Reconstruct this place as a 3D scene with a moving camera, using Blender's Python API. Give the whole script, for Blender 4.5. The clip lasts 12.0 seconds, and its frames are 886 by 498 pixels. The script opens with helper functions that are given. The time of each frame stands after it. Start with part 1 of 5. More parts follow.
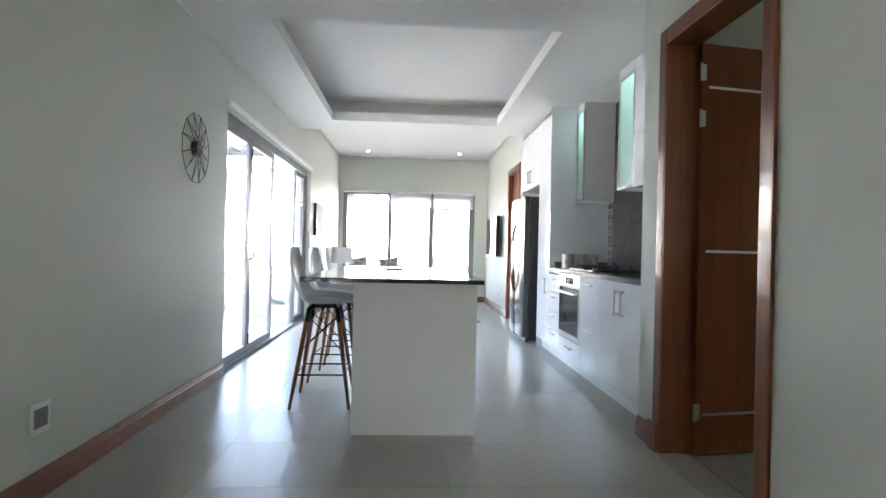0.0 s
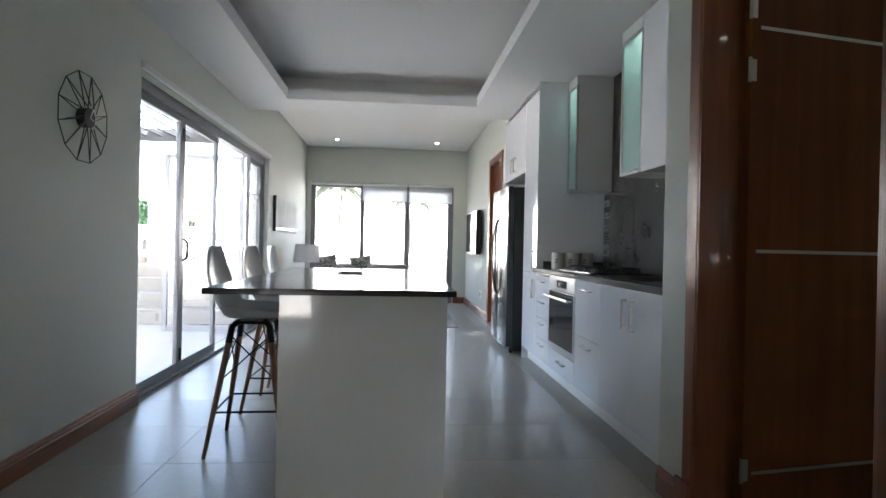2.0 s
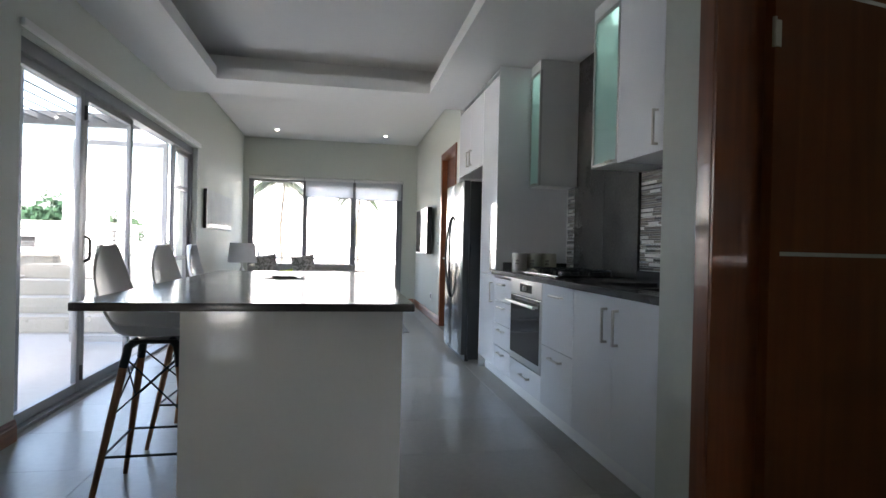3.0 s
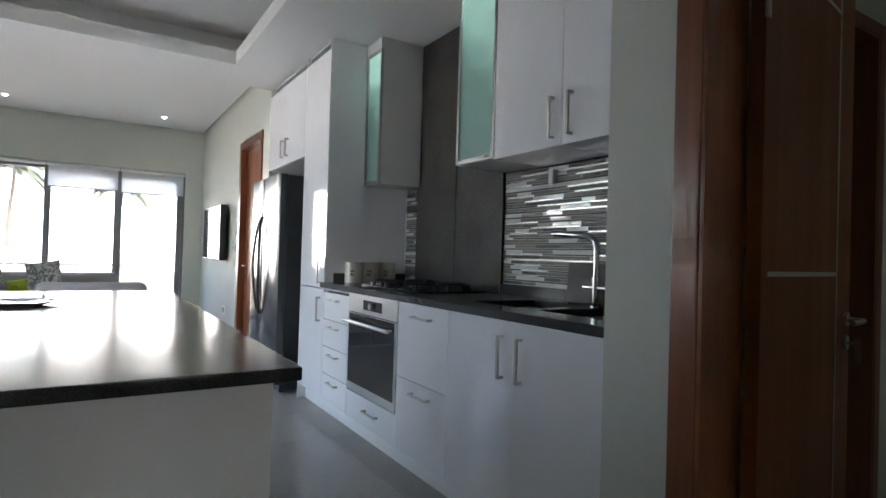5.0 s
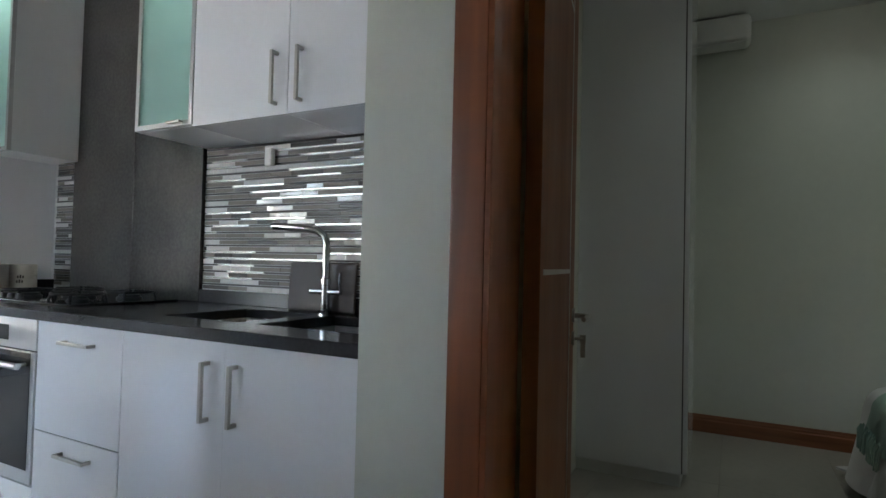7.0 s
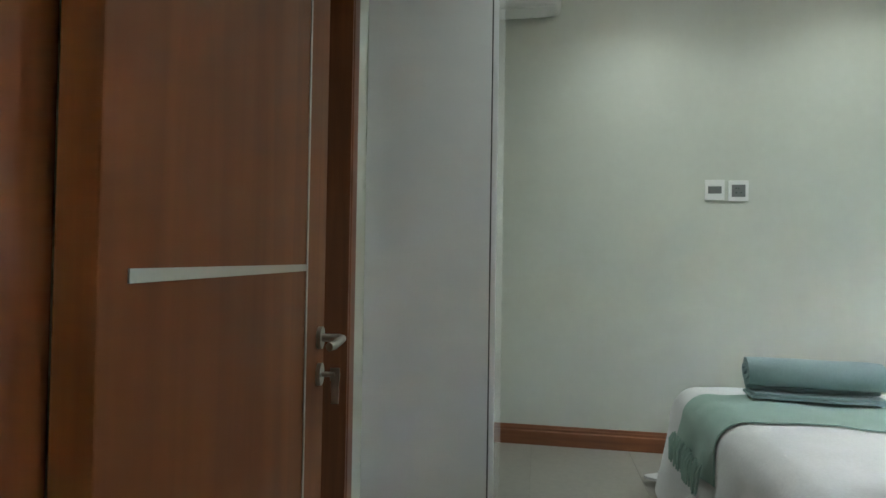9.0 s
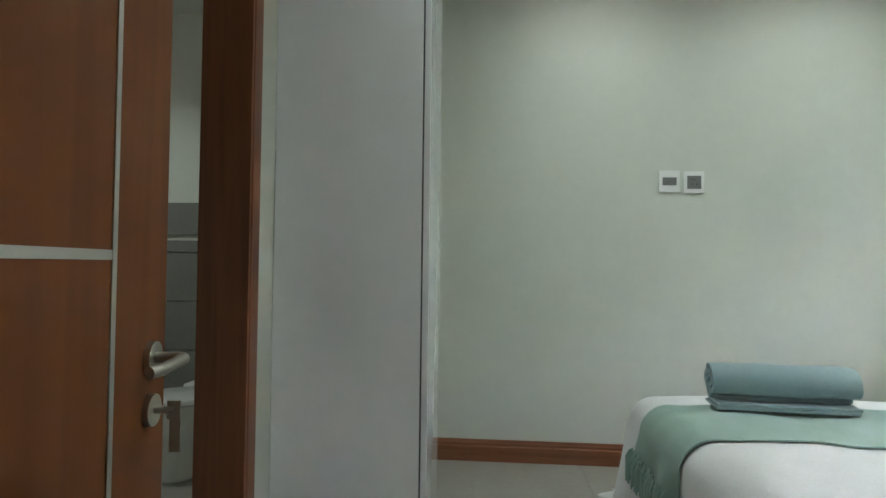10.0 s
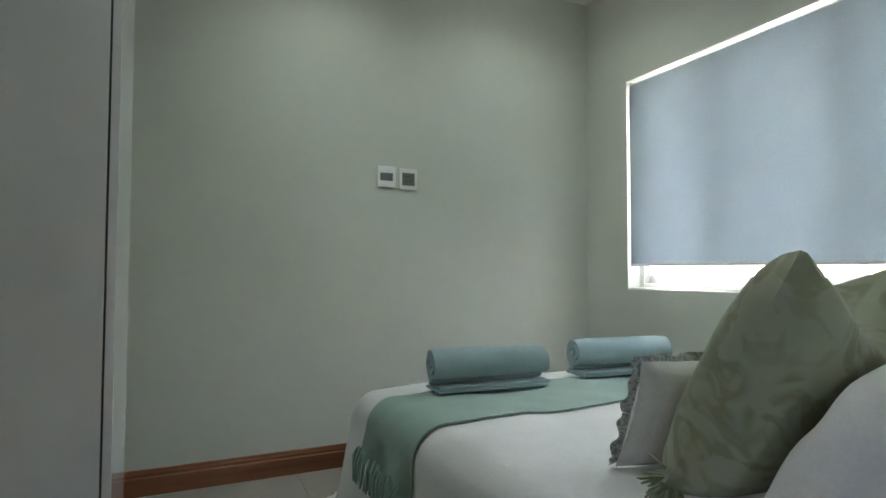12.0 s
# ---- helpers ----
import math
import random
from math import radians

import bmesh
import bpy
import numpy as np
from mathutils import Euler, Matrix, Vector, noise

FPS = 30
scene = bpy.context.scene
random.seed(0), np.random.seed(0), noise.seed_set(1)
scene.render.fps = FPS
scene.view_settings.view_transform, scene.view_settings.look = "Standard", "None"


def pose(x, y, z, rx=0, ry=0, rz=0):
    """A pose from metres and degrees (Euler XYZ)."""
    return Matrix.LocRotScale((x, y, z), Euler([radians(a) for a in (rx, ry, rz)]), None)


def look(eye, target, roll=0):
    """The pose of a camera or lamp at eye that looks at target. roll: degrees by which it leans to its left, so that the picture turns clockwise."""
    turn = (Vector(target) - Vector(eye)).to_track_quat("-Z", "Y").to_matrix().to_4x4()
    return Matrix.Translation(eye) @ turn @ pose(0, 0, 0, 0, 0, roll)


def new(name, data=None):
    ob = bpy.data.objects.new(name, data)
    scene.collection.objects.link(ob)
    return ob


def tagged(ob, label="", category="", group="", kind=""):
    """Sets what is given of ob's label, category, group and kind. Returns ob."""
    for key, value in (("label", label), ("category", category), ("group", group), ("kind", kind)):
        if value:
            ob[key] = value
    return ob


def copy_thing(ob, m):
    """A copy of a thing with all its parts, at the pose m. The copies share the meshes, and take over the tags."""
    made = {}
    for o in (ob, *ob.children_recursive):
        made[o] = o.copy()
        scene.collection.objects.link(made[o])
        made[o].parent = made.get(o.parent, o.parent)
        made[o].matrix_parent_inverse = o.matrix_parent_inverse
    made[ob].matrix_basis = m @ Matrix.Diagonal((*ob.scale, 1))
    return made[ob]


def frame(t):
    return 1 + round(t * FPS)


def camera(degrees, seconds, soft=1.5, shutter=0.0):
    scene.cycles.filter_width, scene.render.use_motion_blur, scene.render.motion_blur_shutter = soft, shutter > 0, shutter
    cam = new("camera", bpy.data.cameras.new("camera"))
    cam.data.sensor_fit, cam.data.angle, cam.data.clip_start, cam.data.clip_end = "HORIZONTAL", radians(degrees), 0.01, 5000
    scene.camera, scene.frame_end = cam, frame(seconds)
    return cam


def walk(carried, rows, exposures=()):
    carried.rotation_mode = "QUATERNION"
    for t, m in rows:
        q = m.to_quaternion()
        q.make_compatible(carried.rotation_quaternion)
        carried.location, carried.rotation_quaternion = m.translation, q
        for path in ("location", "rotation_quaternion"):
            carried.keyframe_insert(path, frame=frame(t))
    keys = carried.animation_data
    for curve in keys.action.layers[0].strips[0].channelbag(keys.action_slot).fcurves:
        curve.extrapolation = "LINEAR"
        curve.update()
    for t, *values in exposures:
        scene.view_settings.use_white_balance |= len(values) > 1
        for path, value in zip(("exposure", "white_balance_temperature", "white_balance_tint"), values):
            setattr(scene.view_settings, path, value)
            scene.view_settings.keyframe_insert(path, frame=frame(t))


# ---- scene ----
cam = camera(76.68, 12.0)
PATH = [
    (0.0, pose(1.612, 1.098, 1.127, 90.13, -1.32, -3.17)),
    (0.5, pose(1.639, 1.282, 1.140, 90.06, -1.29, -3.57)),
    (1.0, pose(1.672, 1.462, 1.147, 89.95, -1.28, -3.94)),
    (1.5, pose(1.723, 1.719, 1.141, 89.90, -1.27, -4.48)),
    (2.0, pose(1.768, 1.968, 1.145, 89.81, -1.20, -5.01)),
    (2.5, pose(1.790, 2.246, 1.150, 89.86, -1.28, -6.67)),
    (3.0, pose(1.790, 2.495, 1.152, 89.79, -1.33, -10.39)),
    (5.0, pose(1.689, 3.335, 1.178, 90.73, -1.70, -32.14)),
    (5.5, pose(1.706, 3.477, 1.179, 90.89, -1.71, -37.88)),
    (6.0, pose(1.790, 3.614, 1.163, 91.19, -1.73, -44.13)),
    (6.5, pose(1.857, 3.715, 1.175, 91.55, -1.55, -53.58)),
    (7.0, pose(1.955, 3.756, 1.168, 91.59, -1.38, -62.54)),
    (7.5, pose(2.151, 3.755, 1.173, 91.56, -0.91, -68.65)),
    (7.7, pose(2.236, 3.777, 1.199, 91.03, -1.07, -70.79)),
    (9.3, pose(2.915, 3.785, 1.159, 91.57, -0.50, -81.43)),
    (9.5, pose(2.993, 3.768, 1.150, 91.70, -0.28, -82.09)),
    (10.0, pose(3.168, 3.739, 1.147, 91.55, -0.63, -85.09)),
    (10.5, pose(3.242, 3.727, 1.135, 91.68, -0.38, -90.89)),
    (11.0, pose(3.299, 3.767, 1.123, 91.64, -0.37, -99.88)),
    (11.5, pose(3.354, 3.787, 1.102, 91.96, -0.32, -108.25)),
    (12.0, pose(3.387, 3.804, 1.092, 92.17, -0.14, -115.12)),
]

EXPOSURES = [(0.0, 5.15, 6650, 10), (1.0, 4.6, 6650, 10), (2.5, 4.05, 6650, 10), (3.2, 3.82, 6650, 10), (5.0, 4.08, 6650, 10), (6.0, 4.2, 6650, 10), (7.0, 4.72, 6650, 10), (7.7, 5.42, 6600, 10), (9.3, 6.53, 6500, 10), (10.5, 6.55, 6500, 10), (11.2, 6.37, 6500, 10), (12.0, 5.98, 6500, 10)]
walk(cam, PATH, EXPOSURES)

# ---- world and light ----
world = bpy.data.worlds.new("sky")
scene.world = world
world.use_nodes = True
wn = world.node_tree
sky = wn.nodes.new("ShaderNodeTexSky")
sky.sky_type, sky.sun_disc = "NISHITA", False
sky.sun_elevation, sky.sun_rotation = radians(58), radians(140)
sky.air_density, sky.dust_density, sky.ozone_density = 1.0, 5.0, 0.5
wn.links.new(sky.outputs[0], wn.nodes["Background"].inputs[0])
wn.nodes["Background"].inputs[1].default_value = 0.15

sun_data = bpy.data.lights.new("sun", "SUN")
sun_data.energy, sun_data.angle, sun_data.color = 1.35, radians(15), (1.0, 0.94, 0.84)
sun = new("sun", sun_data)
sun.matrix_world = look((9, -8, 14), (0, 0, 0))


def spot_lamp(x, y, z, watts, size=110, blend=0.6, color=(1.0, 0.97, 0.9)):
    d = bpy.data.lights.new("downlight_bulb", "SPOT")
    d.energy, d.spot_size, d.spot_blend, d.shadow_soft_size, d.color = watts, radians(size), blend, 0.03, color
    o = new("downlight_bulb", d)
    o.location = (x, y, z)
    return o


# ---- materials ----
def nodes_of(m):
    return m.node_tree.nodes, m.node_tree.links


def material(name, color, rough=0.5, metal=0.0, coat=0.0, var=0.06, scale=3.0, bump=0.0, bump_scale=60.0, rough_var=0.06, spec=0.5, random_piece=0.0):
    """A principled material: colour with variation at two scales, fine relief and uneven gloss."""
    m = bpy.data.materials.new(name)
    m.use_nodes = True
    n, l = nodes_of(m)
    b = n["Principled BSDF"]
    b.inputs["Metallic"].default_value = metal
    b.inputs["Coat Weight"].default_value = coat
    b.inputs["Coat Roughness"].default_value = 0.04
    b.inputs["Specular IOR Level"].default_value = spec
    tc = n.new("ShaderNodeTexCoord")
    big, small = n.new("ShaderNodeTexNoise"), n.new("ShaderNodeTexNoise")
    big.inputs["Scale"].default_value, big.inputs["Detail"].default_value = scale, 4
    small.inputs["Scale"].default_value, small.inputs["Detail"].default_value = scale * 18, 3
    for t in (big, small):
        l.new(tc.outputs["Object"], t.inputs["Vector"])
    add = n.new("ShaderNodeMath")
    add.operation = "ADD"
    l.new(big.outputs["Fac"], add.inputs[0])
    l.new(small.outputs["Fac"], add.inputs[1])
    rmp = n.new("ShaderNodeMapRange")
    rmp.inputs["From Min"].default_value, rmp.inputs["From Max"].default_value = 0.6, 1.4
    rmp.inputs["To Min"].default_value, rmp.inputs["To Max"].default_value = 1 - var, 1 + var
    l.new(add.outputs[0], rmp.inputs["Value"])
    val = rmp.outputs[0]
    if random_piece:
        info = n.new("ShaderNodeObjectInfo")
        r2 = n.new("ShaderNodeMapRange")
        r2.inputs["To Min"].default_value, r2.inputs["To Max"].default_value = 1 - random_piece, 1 + random_piece
        l.new(info.outputs["Random"], r2.inputs["Value"])
        mul = n.new("ShaderNodeMath")
        mul.operation = "MULTIPLY"
        l.new(val, mul.inputs[0])
        l.new(r2.outputs[0], mul.inputs[1])
        val = mul.outputs[0]
    hsv = n.new("ShaderNodeHueSaturation")
    hsv.inputs["Color"].default_value = (*color, 1)
    l.new(val, hsv.inputs["Value"])
    l.new(hsv.outputs[0], b.inputs["Base Color"])
    rr = n.new("ShaderNodeMapRange")
    rr.inputs["From Min"].default_value, rr.inputs["From Max"].default_value = 0.3, 0.7
    rr.inputs["To Min"].default_value, rr.inputs["To Max"].default_value = max(0.01, rough - rough_var), min(1, rough + rough_var)
    l.new(big.outputs["Fac"], rr.inputs["Value"])
    l.new(rr.outputs[0], b.inputs["Roughness"])
    if bump:
        bn, bp = n.new("ShaderNodeTexNoise"), n.new("ShaderNodeBump")
        bn.inputs["Scale"].default_value, bn.inputs["Detail"].default_value = bump_scale, 4
        l.new(tc.outputs["Object"], bn.inputs["Vector"])
        bp.inputs["Strength"].default_value, bp.inputs["Distance"].default_value = bump, 0.004
        l.new(bn.outputs["Fac"], bp.inputs["Height"])
        l.new(bp.outputs[0], b.inputs["Normal"])
    return m


def wood(name, dark, light, stretch, rough=0.35, coat=0.2):
    """Wood with grain drawn along one axis; stretch gives the grain's scale along x, y, z."""
    m = material(name, light, rough, coat=coat, var=0.05)
    n, l = nodes_of(m)
    b = n["Principled BSDF"]
    tc, mp, nz, cr = n.new("ShaderNodeTexCoord"), n.new("ShaderNodeMapping"), n.new("ShaderNodeTexNoise"), n.new("ShaderNodeValToRGB")
    mp.inputs["Scale"].default_value = stretch
    l.new(tc.outputs["Object"], mp.inputs["Vector"])
    nz.inputs["Scale"].default_value, nz.inputs["Detail"].default_value, nz.inputs["Distortion"].default_value = 1.0, 6, 0.6
    l.new(mp.outputs[0], nz.inputs["Vector"])
    cr.color_ramp.elements[0].position, cr.color_ramp.elements[1].position = 0.35, 0.68
    cr.color_ramp.elements[0].color, cr.color_ramp.elements[1].color = (*dark, 1), (*light, 1)
    l.new(nz.outputs["Fac"], cr.inputs["Fac"])
    l.new(cr.outputs[0], b.inputs["Base Color"])
    return m


def glass(name, color=(1, 1, 1), rough=0.0, ior=1.45):
    m = bpy.data.materials.new(name)
    m.use_nodes = True
    b = m.node_tree.nodes["Principled BSDF"]
    b.inputs["Base Color"].default_value = (*color, 1)
    b.inputs["Roughness"].default_value = rough
    b.inputs["Transmission Weight"].default_value = 1.0
    b.inputs["IOR"].default_value = ior
    return m


def glow(name, color, strength):
    m = bpy.data.materials.new(name)
    m.use_nodes = True
    b = m.node_tree.nodes["Principled BSDF"]
    b.inputs["Base Color"].default_value = (0.8, 0.8, 0.8, 1)
    b.inputs["Emission Color"].default_value = (*color, 1)
    b.inputs["Emission Strength"].default_value = strength
    return m


def speckled(name, base, fleck, rough, scale=160):
    """Polished stone with fine flecks."""
    m = material(name, base, rough, var=0.25, scale=5, rough_var=0.03)
    n, l = nodes_of(m)
    b = n["Principled BSDF"]
    old = b.inputs["Base Color"].links[0].from_socket
    tc, vz, cr, mx = n.new("ShaderNodeTexCoord"), n.new("ShaderNodeTexVoronoi"), n.new("ShaderNodeValToRGB"), n.new("ShaderNodeMix")
    mx.data_type = "RGBA"
    vz.inputs["Scale"].default_value = scale
    l.new(tc.outputs["Object"], vz.inputs["Vector"])
    l.new(vz.outputs["Color"], cr.inputs["Fac"])
    cr.color_ramp.elements[0].position, cr.color_ramp.elements[1].position = 0.62, 0.8
    l.new(cr.outputs[0], mx.inputs[0])
    l.new(old, mx.inputs[6])
    mx.inputs[7].default_value = (*fleck, 1)
    l.new(mx.outputs[2], b.inputs["Base Color"])
    return m


def fabric(name, color, second=None, scale=9.0, rough=0.9, bump=0.5, bump_scale=500):
    """Cloth with a weave; a second colour gives a printed scroll pattern."""
    m = material(name, color, rough, var=0.08, scale=6, bump=bump, bump_scale=bump_scale, spec=0.2)
    n, l = nodes_of(m)
    b = n["Principled BSDF"]
    b.inputs["Sheen Weight"].default_value = 0.25
    if second:
        old = b.inputs["Base Color"].links[0].from_socket
        tc, nz, cr, mx = n.new("ShaderNodeTexCoord"), n.new("ShaderNodeTexNoise"), n.new("ShaderNodeValToRGB"), n.new("ShaderNodeMix")
        mx.data_type = "RGBA"
        nz.inputs["Scale"].default_value, nz.inputs["Detail"].default_value = scale, 1.5
        nz.inputs["Distortion"].default_value = 2.2
        l.new(tc.outputs["Object"], nz.inputs["Vector"])
        cr.color_ramp.elements[0].position, cr.color_ramp.elements[1].position = 0.42, 0.55
        l.new(nz.outputs["Fac"], cr.inputs["Fac"])
        l.new(cr.outputs[0], mx.inputs[0])
        l.new(old, mx.inputs[6])
        mx.inputs[7].default_value = (*second, 1)
        l.new(mx.outputs[2], b.inputs["Base Color"])
    return m


M_WALL = material("wall_paint", (0.60, 0.62, 0.555), 0.62, var=0.025, scale=1.2, bump=0.03, bump_scale=60)
M_CEIL = material("ceiling_paint", (0.80, 0.80, 0.78), 0.75, var=0.015, scale=1.0, bump=0.03, bump_scale=60)
M_TILE = material("floor_tile", (0.33, 0.315, 0.28), 0.32, var=0.09, scale=1.6, rough_var=0.03, random_piece=0.035)
M_GROUT = material("grout", (0.25, 0.24, 0.215), 0.9)
M_WHITE = material("white_gloss", (0.85, 0.86, 0.88), 0.10, coat=0.6, var=0.01, rough_var=0.02)
M_CARCASS = material("white_melamine", (0.74, 0.75, 0.74), 0.35, var=0.015)
M_STONE = speckled("dark_granite", (0.034, 0.033, 0.034), (0.065, 0.063, 0.06), 0.17, 700)
M_SLAB = material("dark_slate_splashback", (0.058, 0.055, 0.05), 0.2, var=0.35, scale=3.5)
M_TRIM = wood("red_brown_wood", (0.155, 0.046, 0.0155), (0.23, 0.072, 0.024), (22, 22, 1.2), 0.36, 0.2)
M_TRIM_H = wood("red_brown_wood_along", (0.17, 0.058, 0.023), (0.25, 0.09, 0.036), (28, 1.6, 28), 0.36, 0.3)
M_TRIM_X = wood("red_brown_wood_across", (0.17, 0.058, 0.023), (0.25, 0.09, 0.036), (1.6, 28, 28), 0.36, 0.3)
M_LEAF = wood("brown_door_veneer", (0.145, 0.046, 0.015), (0.19, 0.064, 0.02), (14, 14, 0.9), 0.42, 0.0)
M_LEAF.node_tree.nodes["Principled BSDF"].inputs["Specular IOR Level"].default_value = 0.1
M_LEG = wood("beech_leg", (0.22, 0.095, 0.04), (0.34, 0.16, 0.075), (60, 60, 5), 0.45, 0.1)
M_STEEL = material("brushed_steel", (0.55, 0.55, 0.54), 0.32, metal=1.0, var=0.03, scale=8, rough_var=0.03)
M_FRIDGE = material("fridge_steel", (0.40, 0.41, 0.41), 0.2, metal=1.0, var=0.03, scale=4, rough_var=0.04)
M_CHROME = material("chrome", (0.56, 0.57, 0.58), 0.12, metal=1.0, var=0.01, rough_var=0.02)
M_NICKEL = material("satin_nickel", (0.50, 0.48, 0.44), 0.35, metal=1.0, var=0.02)
M_ALU = material("grey_aluminium", (0.22, 0.225, 0.235), 0.42, metal=0.3, var=0.03)
M_DARK = material("black_metal", (0.018, 0.018, 0.02), 0.4, metal=0.4, var=0.1)
M_BLACK = material("black_plastic", (0.015, 0.015, 0.016), 0.35, var=0.1)
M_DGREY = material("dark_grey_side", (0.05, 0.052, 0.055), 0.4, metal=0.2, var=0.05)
M_OVENGLASS = material("black_oven_glass", (0.006, 0.006, 0.007), 0.05, var=0.1, rough_var=0.01, coat=0.5)
M_GLASS = glass("clear_glass")
M_FROST = glass("frosted_green_glass", (0.52, 0.78, 0.74), 0.5)
M_PLASTIC = material("white_plastic", (0.78, 0.78, 0.76), 0.4, var=0.02)
M_SHELL = material("white_chair_shell", (0.76, 0.76, 0.75), 0.36, var=0.02)
M_INSERT = material("grey_socket_insert", (0.16, 0.165, 0.16), 0.4)
M_LINEN = fabric("white_linen", (0.74, 0.74, 0.75), bump=0.25, bump_scale=300)
M_THROW = fabric("sage_throw", (0.29, 0.42, 0.37), bump=0.6, bump_scale=260)
M_TOWEL = fabric("duck_egg_towel", (0.31, 0.42, 0.44), bump=1.0, bump_scale=420)
M_CUSH = fabric("sage_scroll_cushion", (0.255, 0.272, 0.176), (0.35, 0.365, 0.265), 10, bump=0.3)
M_CUSHW = fabric("white_cushion", (0.66, 0.65, 0.60), bump=0.3)
M_LACE = fabric("sage_lace", (0.25, 0.30, 0.28), (0.5, 0.52, 0.5), 60, bump=0.5)
M_SOFA = fabric("grey_sofa", (0.33, 0.32, 0.31), bump=0.4)
M_PRINT = fabric("grey_print_cushion", (0.58, 0.58, 0.55), (0.20, 0.21, 0.19), 14)
M_LIME = fabric("lime_cushion", (0.42, 0.50, 0.05))
M_RUG = fabric("grey_rug", (0.16, 0.155, 0.15), (0.3, 0.29, 0.28), 12, bump=1.0, bump_scale=180)
M_BLIND = fabric("blue_grey_blind", (0.37, 0.41, 0.44), bump=0.1)
M_BLIND_SHEER = fabric("white_sheer_blind", (0.72, 0.73, 0.74), bump=0.1)
M_BULB = glow("lit_downlight", (1.0, 0.97, 0.9), 1.2)
M_PATIO = material("pale_paving", (0.33, 0.315, 0.29), 0.7, var=0.12, scale=1.5, bump=0.2)
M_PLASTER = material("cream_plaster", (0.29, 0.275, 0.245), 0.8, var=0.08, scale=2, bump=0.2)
# Ground albedo raised so that distant haze and glare sit in the colour.
M_GROUND = material("haze_tinted_ground", (0.72, 0.715, 0.69), 0.95, var=0.15, scale=0.2)
M_WATER = material("pool_water", (0.05, 0.27, 0.29), 0.05, var=0.1, bump=0.3, bump_scale=6)
M_BARK = material("bark", (0.09, 0.075, 0.06), 0.9, var=0.3, scale=8, bump=0.8, bump_scale=40)
M_FOL = material("foliage", (0.022, 0.052, 0.028), 0.85, var=0.35, scale=1.5, spec=0.15)
M_PALM = material("palm_leaf", (0.03, 0.045, 0.022), 0.5, var=0.3, scale=2)
M_BTILE = material("grey_bath_tile", (0.22, 0.22, 0.20), 0.2, var=0.08, scale=3, random_piece=0.05)
M_CERAMIC = material("white_ceramic", (0.82, 0.82, 0.81), 0.08, coat=0.5, var=0.01)
M_GREENBAG = fabric("grey_green_canvas", (0.13, 0.17, 0.15), bump=0.4)
M_HOUSE = material("white_house_wall", (0.62, 0.61, 0.58), 0.8, var=0.06, scale=1.5, bump=0.15)
M_CREAM = material("cream_stoneware", (0.60, 0.57, 0.50), 0.3, var=0.06, scale=12)
M_CANVAS = material("canvas_print", (0.62, 0.64, 0.62), 0.8, var=0.25, scale=2.5)
M_BROWN = material("brown_board", (0.06, 0.045, 0.038), 0.5, var=0.1)


def let_light_through(m, color, share):
    """Thin cloth that passes a share of the light."""
    t = m.node_tree
    tr, mx = t.nodes.new("ShaderNodeBsdfTranslucent"), t.nodes.new("ShaderNodeMixShader")
    tr.inputs["Color"].default_value = (*color, 1)
    mx.inputs[0].default_value = share
    t.links.new(t.nodes["Principled BSDF"].outputs[0], mx.inputs[1])
    t.links.new(tr.outputs[0], mx.inputs[2])
    t.links.new(mx.outputs[0], t.nodes["Material Output"].inputs["Surface"])


let_light_through(M_BLIND, (0.40, 0.45, 0.48), 0.29)
let_light_through(M_BLIND_SHEER, (0.8, 0.82, 0.85), 0.6)

# ---- builders ----
def shade(me, angle=40):
    me.polygons.foreach_set("use_smooth", [True] * len(me.polygons))
    me.set_sharp_from_angle(angle=radians(angle))


def flat_broad_faces(me, limit=40):
    """Area-weighted normals, so that broad flat faces stay flat beside their rounded edges."""
    if len(me.polygons) > 500:
        return
    cos = math.cos(radians(limit))
    at = {}
    for f in me.polygons:
        for v in f.vertices:
            at.setdefault(v, []).append((f.normal.copy(), f.area))
    out = []
    for f in me.polygons:
        for v in f.vertices:
            s = Vector((0, 0, 0))
            for nrm, area in at[v]:
                if nrm.dot(f.normal) > cos:
                    s += nrm * area
            out.append(s.normalized() if s.length > 1e-12 else f.normal.copy())
    me.normals_split_custom_set(out)


def mesh_from(name, bm, mat, smooth=True):
    me = bpy.data.meshes.new(name)
    bmesh.ops.recalc_face_normals(bm, faces=bm.faces)
    bm.to_mesh(me)
    bm.free()
    me.materials.append(mat)
    if smooth:
        shade(me)
        flat_broad_faces(me)
    return me


def part(name, bm, mat, parent, label=""):
    """Links a bmesh as one mesh object under a thing or a part."""
    ob = new(name, mesh_from(name, bm, mat))
    ob.parent = parent
    return tagged(ob, label)


def thing(name, loc, label, category, group="", rz=0.0, kind=""):
    ob = new(name)
    ob.empty_display_size = 0.1
    ob.matrix_basis = pose(*loc, 0, 0, rz)
    return tagged(ob, label, category, group, kind)


def solo(name, bm, mat, label, category="", group="", kind="", loc=(0, 0, 0)):
    ob = new(name, mesh_from(name, bm, mat))
    ob.location = loc
    return tagged(ob, label, category, group, kind)


